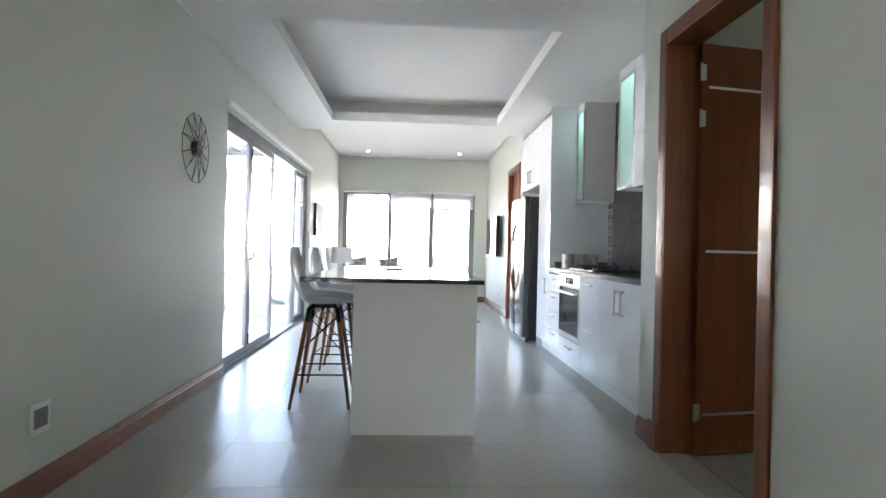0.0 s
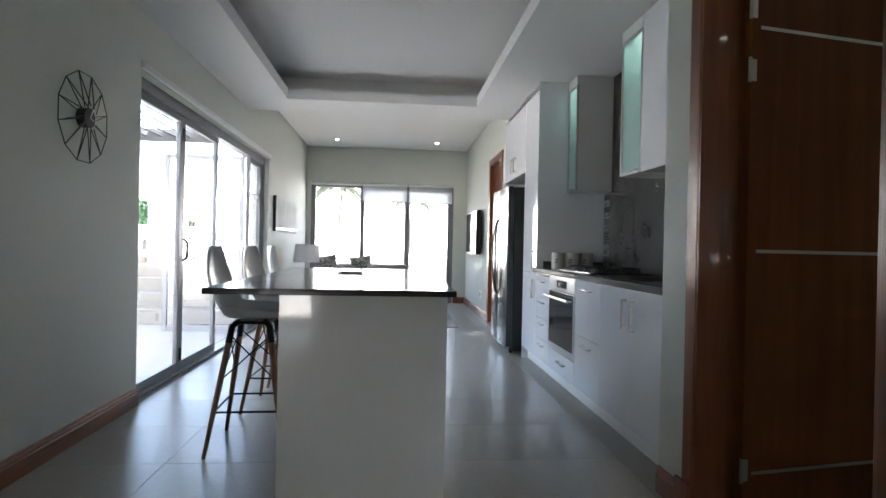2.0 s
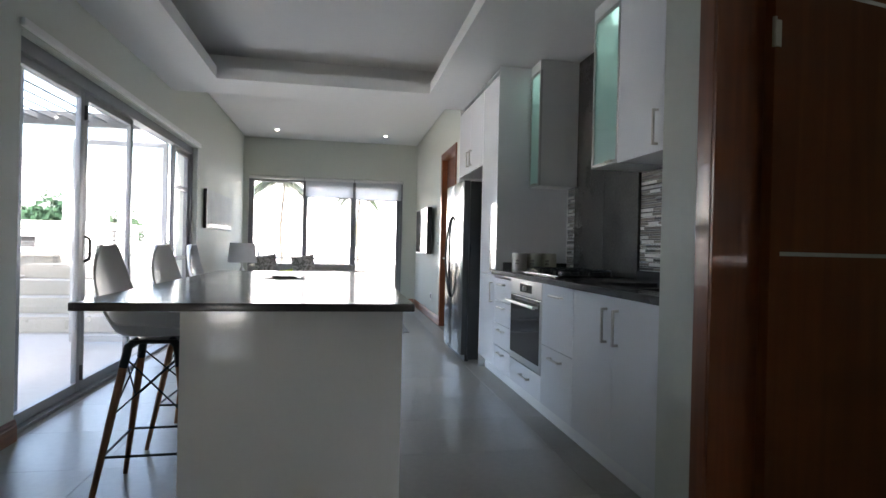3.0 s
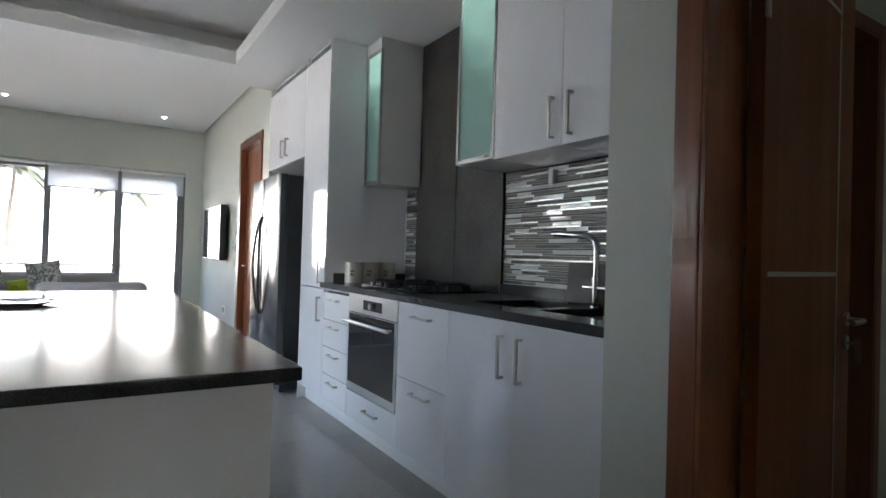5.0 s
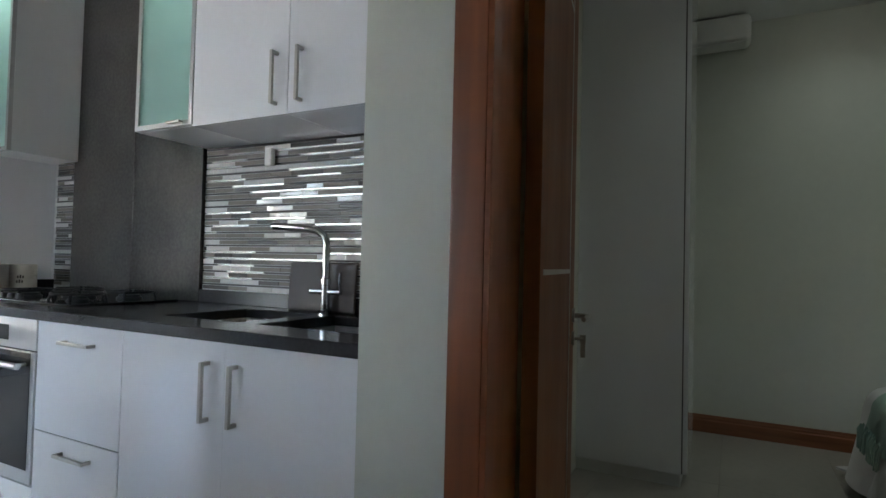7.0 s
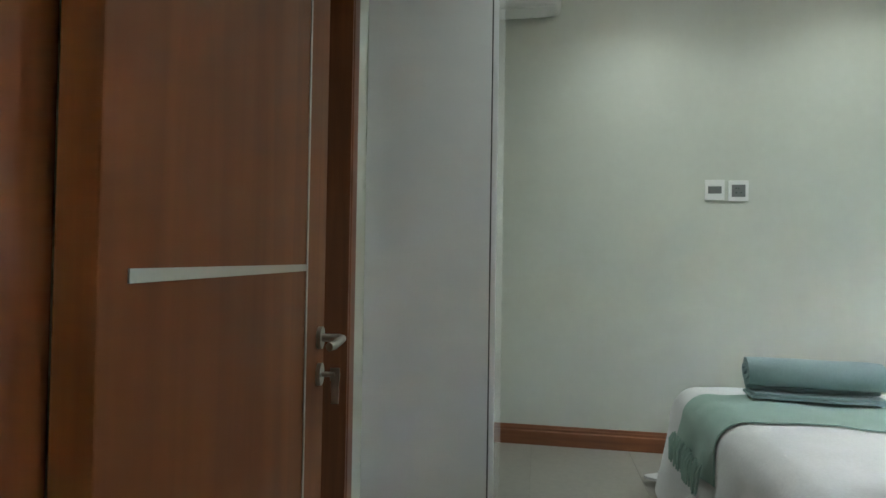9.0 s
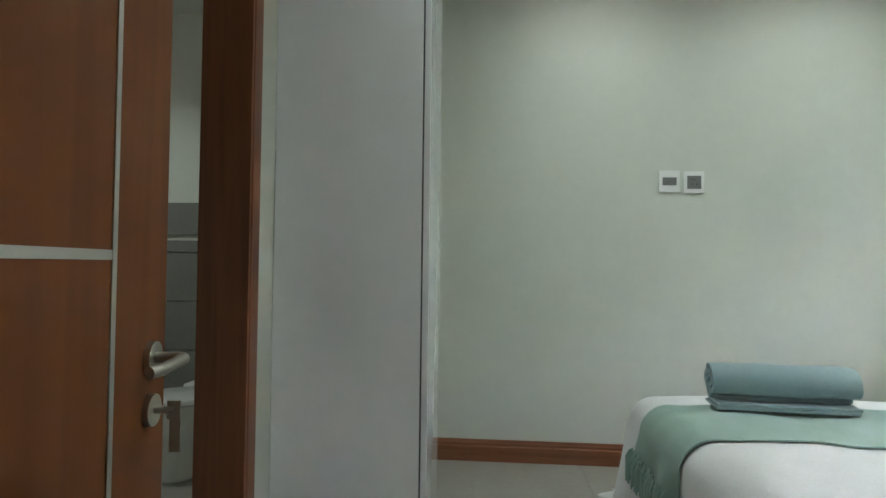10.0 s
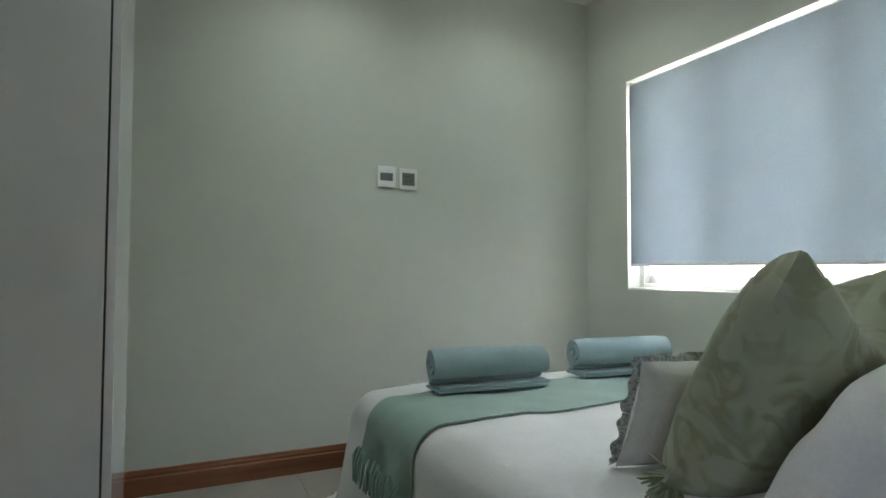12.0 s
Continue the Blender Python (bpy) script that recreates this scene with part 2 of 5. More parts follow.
def box(x0, x1, y0, y1, z0, z1, bevel=0.0, bm=None, seg=2):
    """A box between two corners, with rounded edges."""
    own = bmesh.new()
    bmesh.ops.create_cube(own, size=1)
    sx, sy, sz = x1 - x0, y1 - y0, z1 - z0
    for v in own.verts:
        v.co = Vector(((v.co.x + 0.5) * sx + x0, (v.co.y + 0.5) * sy + y0, (v.co.z + 0.5) * sz + z0))
    if bevel:
        bmesh.ops.bevel(own, geom=own.edges[:], offset=min(bevel, abs(sx) * 0.45, abs(sy) * 0.45, abs(sz) * 0.45), segments=seg, affect="EDGES", profile=0.5)
    return join(own, bm)


def join(own, bm):
    if bm is None:
        return own
    me = bpy.data.meshes.new("joined")
    own.to_mesh(me)
    own.free()
    bm.from_mesh(me)
    bpy.data.meshes.remove(me)
    return bm


def tube(points, radius, bm=None, sides=10, closed=False, radii=None):
    """A round bar along a line of points; radii may taper it."""
    own = bmesh.new()
    pts = [Vector(p) for p in points]
    n, rings, up = len(pts), [], None
    for i, p in enumerate(pts):
        a = pts[i - 1] if (i or closed) else p
        b = pts[(i + 1) % n] if (i < n - 1 or closed) else p
        d = (b - a).normalized()
        if up is None:
            up = Vector((0, 0, 1)) if abs(d.z) < 0.9 else Vector((1, 0, 0))
        s = d.cross(up).normalized()
        up = s.cross(d).normalized()
        r = radii[i] if radii else radius
        rings.append([own.verts.new(p + s * (r * math.cos(2 * math.pi * k / sides)) + up * (r * math.sin(2 * math.pi * k / sides))) for k in range(sides)])
    for i in range(n if closed else n - 1):
        r0, r1 = rings[i], rings[(i + 1) % n]
        for k in range(sides):
            own.faces.new((r0[k], r0[(k + 1) % sides], r1[(k + 1) % sides], r1[k]))
    if not closed:
        own.faces.new(rings[0][::-1])
        own.faces.new(rings[-1])
    return join(own, bm)


def lathe(profile, bm=None, sides=24, at=(0, 0, 0)):
    """Turns a profile of (radius, height) round the z axis."""
    own = bmesh.new()
    rings = []
    for r, z in profile:
        rings.append([own.verts.new((at[0] + max(r, 1e-4) * math.cos(2 * math.pi * k / sides), at[1] + max(r, 1e-4) * math.sin(2 * math.pi * k / sides), at[2] + z)) for k in range(sides)])
    for a, b in zip(rings, rings[1:]):
        for k in range(sides):
            own.faces.new((a[k], a[(k + 1) % sides], b[(k + 1) % sides], b[k]))
    own.faces.new(rings[0][::-1])
    own.faces.new(rings[-1])
    return join(own, bm)


def sheet(fn, nu, nv, thick=0.0):
    """A surface over a grid of u, v from 0 to 1, given thickness along its normals."""
    bm = bmesh.new()
    g = [[bm.verts.new(fn(i / nu, j / nv)) for j in range(nv + 1)] for i in range(nu + 1)]
    for i in range(nu):
        for j in range(nv):
            bm.faces.new((g[i][j], g[i + 1][j], g[i + 1][j + 1], g[i][j + 1]))
    if thick:
        bmesh.ops.recalc_face_normals(bm, faces=bm.faces)
        bmesh.ops.solidify(bm, geom=bm.faces[:], thickness=thick)
    return bm


def slab_with_holes(axis, p0, p1, us, vs, holes):
    """A plate from p0 to p1 along axis, over u and v, with openings that go through it."""
    u_all = sorted({*us, *[h for q in holes for h in q[:2]]})
    v_all = sorted({*vs, *[h for q in holes for h in q[2:]]})
    bm, cache = bmesh.new(), {}

    def solid(i, j):
        if not (0 <= i < len(u_all) - 1 and 0 <= j < len(v_all) - 1):
            return False
        u, v = (u_all[i] + u_all[i + 1]) / 2, (v_all[j] + v_all[j + 1]) / 2
        return not any(q[0] < u < q[1] and q[2] < v < q[3] for q in holes)

    def vert(w, u, v):
        k = (w, u, v)
        if k not in cache:
            cache[k] = bm.verts.new({"x": (w, u, v), "y": (u, w, v), "z": (u, v, w)}[axis])
        return cache[k]

    for i in range(len(u_all) - 1):
        for j in range(len(v_all) - 1):
            if not solid(i, j):
                continue
            a, b, c, d = u_all[i], u_all[i + 1], v_all[j], v_all[j + 1]
            for w in (p0, p1):
                bm.faces.new((vert(w, a, c), vert(w, b, c), vert(w, b, d), vert(w, a, d)))
            for ok, e, f in ((solid(i - 1, j), (a, c), (a, d)), (solid(i + 1, j), (b, c), (b, d)), (solid(i, j - 1), (a, c), (b, c)), (solid(i, j + 1), (a, d), (b, d))):
                if not ok:
                    bm.faces.new((vert(p0, *e), vert(p0, *f), vert(p1, *f), vert(p1, *e)))
    return bm


def structure(name, bm, mat, label):
    me = mesh_from(name, bm, mat, smooth=False)
    return tagged(new(name, me), label, kind="structure")


# ---- large structure ----
H_SOF, H_LOU, H_BED = 2.755, 3.11, 2.965
# The first opening lets in fill light through the added west window.
structure("wall_west", slab_with_holes("x", -0.25, 0.0, (-1.2, 13.63), (-0.1, 3.35), [(-0.95, -0.45, 0.30, 2.20), (6.03, 10.02, -0.1, 2.33)]), M_WALL, "smooth sage grey painted plaster wall with glazed doors")
structure("wall_north", slab_with_holes("y", 13.38, 13.63, (0.0, 3.5), (-0.1, 3.35), [(0.09, 2.97, -0.1, 2.41)]), M_WALL, "sage grey painted lounge end wall with sliding doors")
structure("wall_lounge_east", slab_with_holes("x", 3.24, 3.39, (9.05, 13.38), (-0.1, 3.35), [(9.60, 10.53, -0.1, 2.435)]), M_WALL, "sage grey painted lounge wall with a wooden door")
structure("wall_kitchen_end", box(3.24, 3.99, 8.905, 9.05, -0.1, 3.35), M_WALL, "short painted wall beside the fridge")
structure("wall_kitchen_back", box(3.84, 3.99, 4.55, 8.905, -0.1, 3.35), M_WALL, "painted wall behind the kitchen units")
structure("wall_pier", box(3.055, 3.21, 4.24, 4.55, -0.1, 3.35), M_WALL, "sage grey painted wall pier beside the bedroom door")
structure("wall_living_east", slab_with_holes("x", 3.055, 3.21, (-1.2, 4.24), (-0.1, 3.35), [(3.31, 4.24, -0.1, 2.36)]), M_WALL, "sage grey painted living room wall with bedroom doorway")
structure("wall_pier_return", box(3.21, 4.08, 4.40, 4.55, -0.1, 3.35), M_WALL, "painted wall behind the open bedroom door")
structure("wall_south", slab_with_holes("y", -1.45, -1.2, (-0.25, 3.21), (-0.1, 3.35), [(0.04, 0.62, 0.04, 0.50), (2.05, 2.90, 1.65, 2.25)]), M_WALL, "plain painted end wall with a low window and an added fill opening")
structure("wall_bath", slab_with_holes("y", 4.57, 4.72, (4.08, 6.49), (-0.1, 3.35), [(4.18, 5.025, -0.1, 2.36)]), M_WALL, "sage grey painted bedroom wall with bathroom doorway")
structure("wall_bath_corner", box(3.995, 4.078, 4.552, 4.72, -0.1, 3.35), M_WALL, "painted wall return beside the bathroom door")
structure("wall_bedroom_east", box(6.49, 6.64, 1.0, 7.2, -0.1, 3.35), M_WALL, "sage grey painted bedroom wall with switch plates")
structure("wall_bedroom_south", slab_with_holes("y", 1.0, 1.24, (3.21, 6.49), (-0.1, 3.35), [(4.15, 6.10, 0.975, 2.30)]), M_WALL, "sage grey painted bedroom wall with a window")
structure("wall_bathroom_west", box(3.995, 4.12, 4.72, 7.2, -0.1, 3.35), M_WALL, "plain bathroom wall")
structure("wall_bathroom_north", box(4.12, 6.49, 7.05, 7.2, -0.1, 3.35), M_WALL, "plain bathroom end wall")

structure("ceiling_kitchen", slab_with_holes("z", H_SOF, H_SOF + 0.115, (0.0, 3.84), (-1.2, 8.90), [(0.56, 2.68, 5.17, 8.31)]), M_CEIL, "white dropped kitchen ceiling with a tray recess")
structure("ceiling_tray", slab_with_holes("z", 3.08, 3.12, (0.0, 3.84), (-1.2, 8.896), []), M_CEIL, "white raised ceiling over the tray recess")
structure("ceiling_cove", slab_with_holes("z", H_SOF + 0.115, 3.08, (0.0, 3.84), (-1.2, 8.90), [(0.26, 2.99, 4.84, 8.61)]), M_CEIL, "white cove walls of the tray recess")
structure("ceiling_lounge", box(0.028, 3.212, 8.90, 13.352, H_LOU, H_LOU + 0.04), M_CEIL, "white lounge ceiling with a shadow gap")
structure("ceiling_bedroom", box(3.21, 6.49, 1.24, 4.57, H_BED, H_BED + 0.05), M_CEIL, "white bedroom ceiling")
structure("ceiling_bathroom", box(4.12, 6.49, 4.72, 7.05, 2.7, 2.75), M_CEIL, "white bathroom ceiling")
structure("roof", box(-0.25, 6.75, -1.45, 13.63, 3.35, 3.5), M_CEIL, "flat concrete roof slab")
# Unseen overhang, added only to block direct sun on the bedroom window.
structure("roof_eave", box(3.4, 6.75, -0.15, 1.0, 2.45, 2.6, 0.01), M_CEIL, "unseen slab added to keep the sun off the bedroom window")
structure("floor", box(-0.25, 6.75, -1.45, 13.63, -0.1, -0.006), M_GROUT, "grey porcelain tiled floor")


def skirting(name, axis, at, a0, a1, side, mat):
    """A moulded skirting board along one wall; side is the way it stands out."""
    bm = bmesh.new()
    prof = [(0, 0), (0.016, 0), (0.016, 0.085), (0.012, 0.092), (0.012, 0.104), (0.008, 0.112), (0.006, 0.122), (0, 0.125)]
    ends = []
    for a in (a0, a1):
        ends.append([bm.verts.new((at + side * d, a, z) if axis == "y" else (a, at + side * d, z)) for d, z in prof])
    n = len(prof)
    for k in range(n):
        bm.faces.new((ends[0][k], ends[0][(k + 1) % n], ends[1][(k + 1) % n], ends[1][k]))
    bm.faces.new(ends[0])
    bm.faces.new(ends[1][::-1])
    return structure(name, bm, mat, "moulded red-brown wooden skirting board")


skirting("baseboard_west", "y", 0.001, -1.2, 6.035, 1, M_TRIM_H)
skirting("baseboard_west_far", "y", 0.001, 10.04, 13.375, 1, M_TRIM_H)
skirting("baseboard_lounge", "y", 3.239, 10.60, 13.375, -1, M_TRIM_H)
skirting("baseboard_lounge_near", "y", 3.239, 8.92, 9.53, -1, M_TRIM_H)
skirting("baseboard_living", "y", 3.054, -1.2, 3.235, -1, M_TRIM_H)
skirting("baseboard_pier", "y", 3.054, 4.34, 4.545, -1, M_TRIM_H)
skirting("baseboard_bedroom", "y", 6.489, 1.26, 4.56, -1, M_TRIM_H)
skirting("baseboard_window", "x", 1.241, 3.22, 6.47, 1, M_TRIM_X)
skirting("baseboard_north", "x", 13.379, 2.985, 3.22, -1, M_TRIM_X)


def door_casing(name, axis, face0, face1, a0, a1, top, label, width=0.085, proud=0.02):
    """A wooden frame round a doorway: lining through the wall and a moulded surround on both faces."""
    root = thing(name, (0, 0, 0), label, "door frame", kind="structure")

    def bx(w0, w1, u0, u1, z0, z1, b):
        return box(w0, w1, u0, u1, z0, z1, b) if axis == "x" else box(u0, u1, w0, w1, z0, z1, b)

    f0, f1, t = face0 - proud, face1 + proud, 0.03
    part("jamb", bx(f0 + 0.004, f1 - 0.004, a0, a0 + t, 0, top, 0.003), M_TRIM, root)
    part("jamb", bx(f0 + 0.004, f1 - 0.004, a1 - t, a1, 0, top, 0.003), M_TRIM, root)
    part("head", bx(f0 + 0.004, f1 - 0.004, a0 + t, a1 - t, top - t, top, 0.003), M_TRIM, root)
    for w0, w1 in ((f0, face0 - 0.001), (face1 + 0.001, f1)):
        for u0, u1 in ((a0 - width + 0.02, a0 + 0.018), (a1 - 0.018, a1 + width - 0.02)):
            part("architrave", bx(w0, w1, u0, u1, 0, top + width - 0.02, 0.006), M_TRIM, root)
        part("architrave", bx(w0, w1, a0 + 0.018, a1 - 0.018, top - 0.018, top + width - 0.02, 0.006), M_TRIM, root)
    return root


door_casing("door_frame_bedroom", "x", 3.055, 3.21, 3.31, 4.24, 2.36, "red-brown wooden frame round the bedroom doorway")
door_casing("door_frame_bath", "y", 4.57, 4.72, 4.18, 5.025, 2.36, "dark red-brown wooden frame round the bathroom doorway", 0.07)
door_casing("door_frame_lounge", "x", 3.24, 3.39, 9.60, 10.53, 2.435, "red-brown wooden frame round a lounge door")
solo("skirting_block", box(3.018, 3.034, 4.225, 4.336, 0, 0.165, 0.004), M_TRIM, "small wooden plinth block at the door frame foot", "plinth block")


def lever(parent, x, y, z, side, mat=M_NICKEL, keys=True, along=-1):
    """A lever handle with its rose, and a keyhole plate with a key under it."""
    h = part("door_handle", tube([(x, y, z), (x, y + side * 0.05, z), (x + along * 0.012, y + side * 0.058, z), (x + along * 0.10, y + side * 0.058, z - 0.002), (x + along * 0.118, y + side * 0.05, z - 0.003)], 0.0095, sides=12), mat, parent, "satin nickel lever handle")
    part("rose", tube([(x, y, z), (x, y + side * 0.01, z)], 0.026, sides=24), mat, h)
    k = part("lock_rose", tube([(x, y, z - 0.085), (x, y + side * 0.01, z - 0.085)], 0.026, sides=24), mat, parent)
    if keys:
        bm = tube([(x, y + side * 0.008, z - 0.085), (x, y + side * 0.04, z - 0.085)], 0.006)
        box(x - 0.002, x + 0.002, y + side * 0.04 - 0.011, y + side * 0.04 + 0.011, z - 0.10, z - 0.07, 0.001, bm)
        box(x + 0.004, x + 0.007, y + side * 0.04 - 0.009, y + side * 0.04 + 0.009, z - 0.155, z - 0.10, 0.001, bm)
        part("key", bm, mat, k)


# Bedroom door, standing open against the bathroom wall.
leaf = thing("door_1", (3.205, 4.195, 0), "open brown veneered bedroom door with inlaid metal strips", "door", rz=9.3, kind="structure")
part("door_leaf", box(0.005, 0.90, -0.04, 0.0, 0.012, 2.325, 0.003), M_LEAF, leaf)
for z in (0.235, 1.155, 2.08):
    part("inlay_strip", box(0.05, 0.709, -0.0418, -0.0395, z - 0.007, z + 0.007), M_STEEL, leaf, "satin metal inlay strip")
part("inlay_strip", box(0.7095, 0.7225, -0.0418, -0.0395, 0.05, 2.30), M_STEEL, leaf, "satin metal inlay strip")
lever(leaf, 0.84, -0.04, 0.99, -1, along=-1)
for z in (0.25, 1.9, 2.16):
    bm = tube([(-0.006, -0.047, z - 0.05), (-0.006, -0.047, z + 0.05)], 0.007)
    box(-0.006, 0.03, -0.0445, -0.0415, z - 0.045, z + 0.045, 0.001, bm)
    part("hinge", bm, M_NICKEL, leaf, "steel butt hinge")

# Lounge door, closed in its frame.
ld = thing("door_2", (3.30, 9.635, 0), "closed red-brown wooden lounge door", "door", kind="structure")
part("door_leaf", box(0, 0.04, 0, 0.86, 0.012, 2.40, 0.003), M_TRIM, ld)
for z in (0.99,):
    h = part("door_handle", tube([(0, 0.77, z), (-0.05, 0.77, z), (-0.055, 0.75, z), (-0.055, 0.65, z)], 0.009), M_NICKEL, ld, "satin nickel lever handle")
    part("lock_rose", tube([(0, 0.77, z - 0.085), (-0.01, 0.77, z - 0.085)], 0.024, sides=20), M_NICKEL, ld)


def pane_panel(root, name, axis, at, a0, a1, z0, z1, stile=0.055, depth=0.045, rails=(), mat=M_ALU, head=None):
    """One glazed panel: four frame bars, any middle rails and its pane."""
    def bx(u0, u1, w0, w1, c0, c1, b=0.004):
        return box(w0, w1, u0, u1, c0, c1, b) if axis == "x" else box(u0, u1, w0, w1, c0, c1, b)
    p = part(name, bx(a0, a0 + stile, at - depth / 2, at + depth / 2, z0, z1), mat, root)
    part("stile", bx(a1 - stile, a1, at - depth / 2, at + depth / 2, z0, z1), mat, p)
    for c0, c1 in ((z0, z0 + stile * 1.3), (z1 - (head or stile), z1), *[(r - 0.025, r + 0.025) for r in rails]):
        part("rail", bx(a0 + stile, a1 - stile, at - depth / 2 + 0.002, at + depth / 2 - 0.002, c0, c1), mat, p)
    g = part("pane", bx(a0 + stile - 0.01, a1 - stile + 0.01, at - 0.003, at + 0.003, z0 + stile, z1 - stile + 0.01, 0.0), M_GLASS, p, "clear glass pane")
    g.visible_shadow = False
    return p


# West folding glass doors.
gd = thing("door_3", (0, 0, 0), "grey aluminium folding glass doors standing partly open", "glass door", kind="structure")
part("outer_frame", box(-0.16, -0.06, 6.031, 6.07, 0, 2.329, 0.004), M_ALU, gd)
part("outer_frame", box(-0.16, -0.06, 9.98, 10.019, 0, 2.329, 0.004), M_ALU, gd)
part("outer_frame", box(-0.16, -0.06, 6.07, 9.98, 2.24, 2.329, 0.004), M_ALU, gd)
part("threshold", box(-0.17, -0.05, 6.07, 9.98, -0.004, 0.02, 0.004), M_ALU, gd)
p = pane_panel(gd, "folding_panel", "x", -0.11, 6.075, 7.055, 0.022, 2.238)
p = pane_panel(gd, "folding_panel", "x", -0.11, 7.06, 8.04, 0.022, 2.238)
bm = tube([(-0.086, 7.085, 0.98), (-0.055, 7.085, 1.0), (-0.048, 7.085, 1.02), (-0.048, 7.085, 1.13), (-0.055, 7.085, 1.15), (-0.086, 7.085, 1.17)], 0.011, sides=8)
part("pull_handle", bm, M_BLACK, p, "black pull handle")
for z in (0.16, 2.08):
    bm = tube([(-0.083, 7.0575, z - 0.055), (-0.083, 7.0575, z + 0.055)], 0.014, sides=10)
    part("hinge", bm, M_DGREY, p, "dark barrel hinge")
p = pane_panel(gd, "folded_panel", "y", 9.24, -1.10, -0.13, 0.022, 2.238)
p = pane_panel(gd, "folded_panel", "y", 6.40, -1.12, -0.18, 0.022, 2.238)
p = pane_panel(gd, "fixed_panel", "x", -0.11, 9.33, 9.975, 0.022, 2.238, rails=(1.78, 0.95))
bl = thing("roller_blind", (0, 0, 0), "white roller blind cassette above the folding doors", "blind")
part("cassette", box(0.002, 0.034, 6.0, 8.02, 2.335, 2.385, 0.01), M_PLASTIC, bl)
part("cassette", box(0.002, 0.034, 8.04, 10.05, 2.335, 2.385, 0.01), M_PLASTIC, bl)

# North sliding doors with short blinds.
nd = thing("window_1", (0, 0, 0), "grey aluminium framed sliding glass doors to the balcony", "glass door", kind="structure")
part("outer_frame", box(0.091, 0.13, 13.44, 13.55, 0, 2.409, 0.004), M_ALU, nd)
part("outer_frame", box(2.93, 2.969, 13.44, 13.55, 0, 2.409, 0.004), M_ALU, nd)
part("outer_frame", box(0.13, 2.93, 13.44, 13.55, 2.36, 2.409, 0.004), M_ALU, nd)
part("threshold", box(0.13, 2.93, 13.43, 13.55, -0.004, 0.025, 0.004), M_ALU, nd)
pane_panel(nd, "sliding_panel", "y", 13.475, 0.132, 1.12, 0.027, 2.358, 0.05)
pane_panel(nd, "sliding_panel", "y", 13.52, 1.08, 2.045, 0.027, 2.358, 0.075, head=0.12)
pane_panel(nd, "sliding_panel", "y", 13.475, 2.005, 2.928, 0.027, 2.358, 0.075, head=0.12)
for i, (a0, a1, zb) in enumerate(((0.10, 1.09, 2.33), (1.10, 2.03, 2.05), (2.04, 2.96, 2.03))):
    rb = thing("roller_blind", (0, 0, 0), "rolled-up white blind over the sliding doors" if i == 0 else "white sheer blind lowered a little over the sliding doors", "blind", "lounge blinds")
    part("roller", tube([(a0, 13.40, 2.375), (a1, 13.40, 2.375)], 0.028, sides=16), M_PLASTIC, rb)
    if i:
        part("fabric_drop", box(a0 + 0.02, a1 - 0.02, 13.412, 13.414, zb, 2.36), M_BLIND_SHEER, rb)
        part("bottom_bar", box(a0 + 0.02, a1 - 0.02, 13.406, 13.419, zb - 0.02, zb, 0.004), M_ALU, rb)

# Bedroom window and blind.
bw = thing("window_2", (0, 0, 0), "white framed bedroom window behind a lowered blind", "window", kind="structure")
for a0, a1 in ((4.152, 4.19), (6.06, 6.098)):
    part("outer_frame", box(a0, a1, 1.10, 1.145, 0.977, 2.298, 0.004), M_PLASTIC, bw)
for c0, c1 in ((0.977, 1.012), (2.263, 2.298)):
    part("outer_frame", box(4.19, 6.06, 1.10, 1.145, c0, c1, 0.004), M_PLASTIC, bw)
for a0, a1 in ((4.192, 4.82), (4.825, 5.475), (5.48, 6.058)):
    pane_panel(bw, "casement", "y", 1.124, a0, a1, 1.013, 2.262, 0.042, 0.04, mat=M_PLASTIC)
part("window_catch", box(5.72, 5.82, 1.146, 1.165, 1.03, 1.042, 0.003), M_STEEL, bw, "steel window catch")
part("window_sill", box(4.152, 6.098, 1.147, 1.238, 0.9755, 0.985, 0.003), M_PLASTIC, bw)
rb = thing("roller_blind", (0, 0, 0), "blue-grey blackout roller blind lowered over the bedroom window", "blind")
part("fabric_drop", box(4.17, 6.078, 1.232, 1.2345, 1.135, 2.262), M_BLIND, rb)
part("bottom_bar", box(4.17, 6.078, 1.227, 1.2395, 1.12, 1.135, 0.004), M_PLASTIC, rb)
part("roller", tube([(4.17, 1.217, 2.262), (6.078, 1.217, 2.262)], 0.014, sides=16), M_PLASTIC, rb)

# Windows behind the start of the walk, two of them added for fill light.
sw = thing("window_3", (0, 0, 0), "grey aluminium low end wall window and an unseen upper one added for fill light", "window", kind="structure")
pane_panel(sw, "fixed_pane", "y", -1.33, 0.042, 0.618, 0.042, 0.498, 0.04)
# Unseen upper window, added to brighten the west wall.
pane_panel(sw, "fixed_pane", "y", -1.33, 2.052, 2.898, 1.652, 2.248, 0.05)
# Unseen west window, added to brighten the kitchen fronts.
ww = thing("window_4", (0, 0, 0), "unseen grey aluminium window added to light the living room", "window", kind="structure")
pane_panel(ww, "fixed_pane", "x", -0.12, -0.948, -0.452, 0.302, 2.198, 0.045)

# ---- kitchen ----
XF, XB = 3.135, 3.79          # plane of the unit fronts, plane of the splashback
structure("splashback_backing", box(XB + 0.002, 3.838, 4.552, 7.29, 0.90, 2.75), M_CARCASS, "plain backing behind the splashback")


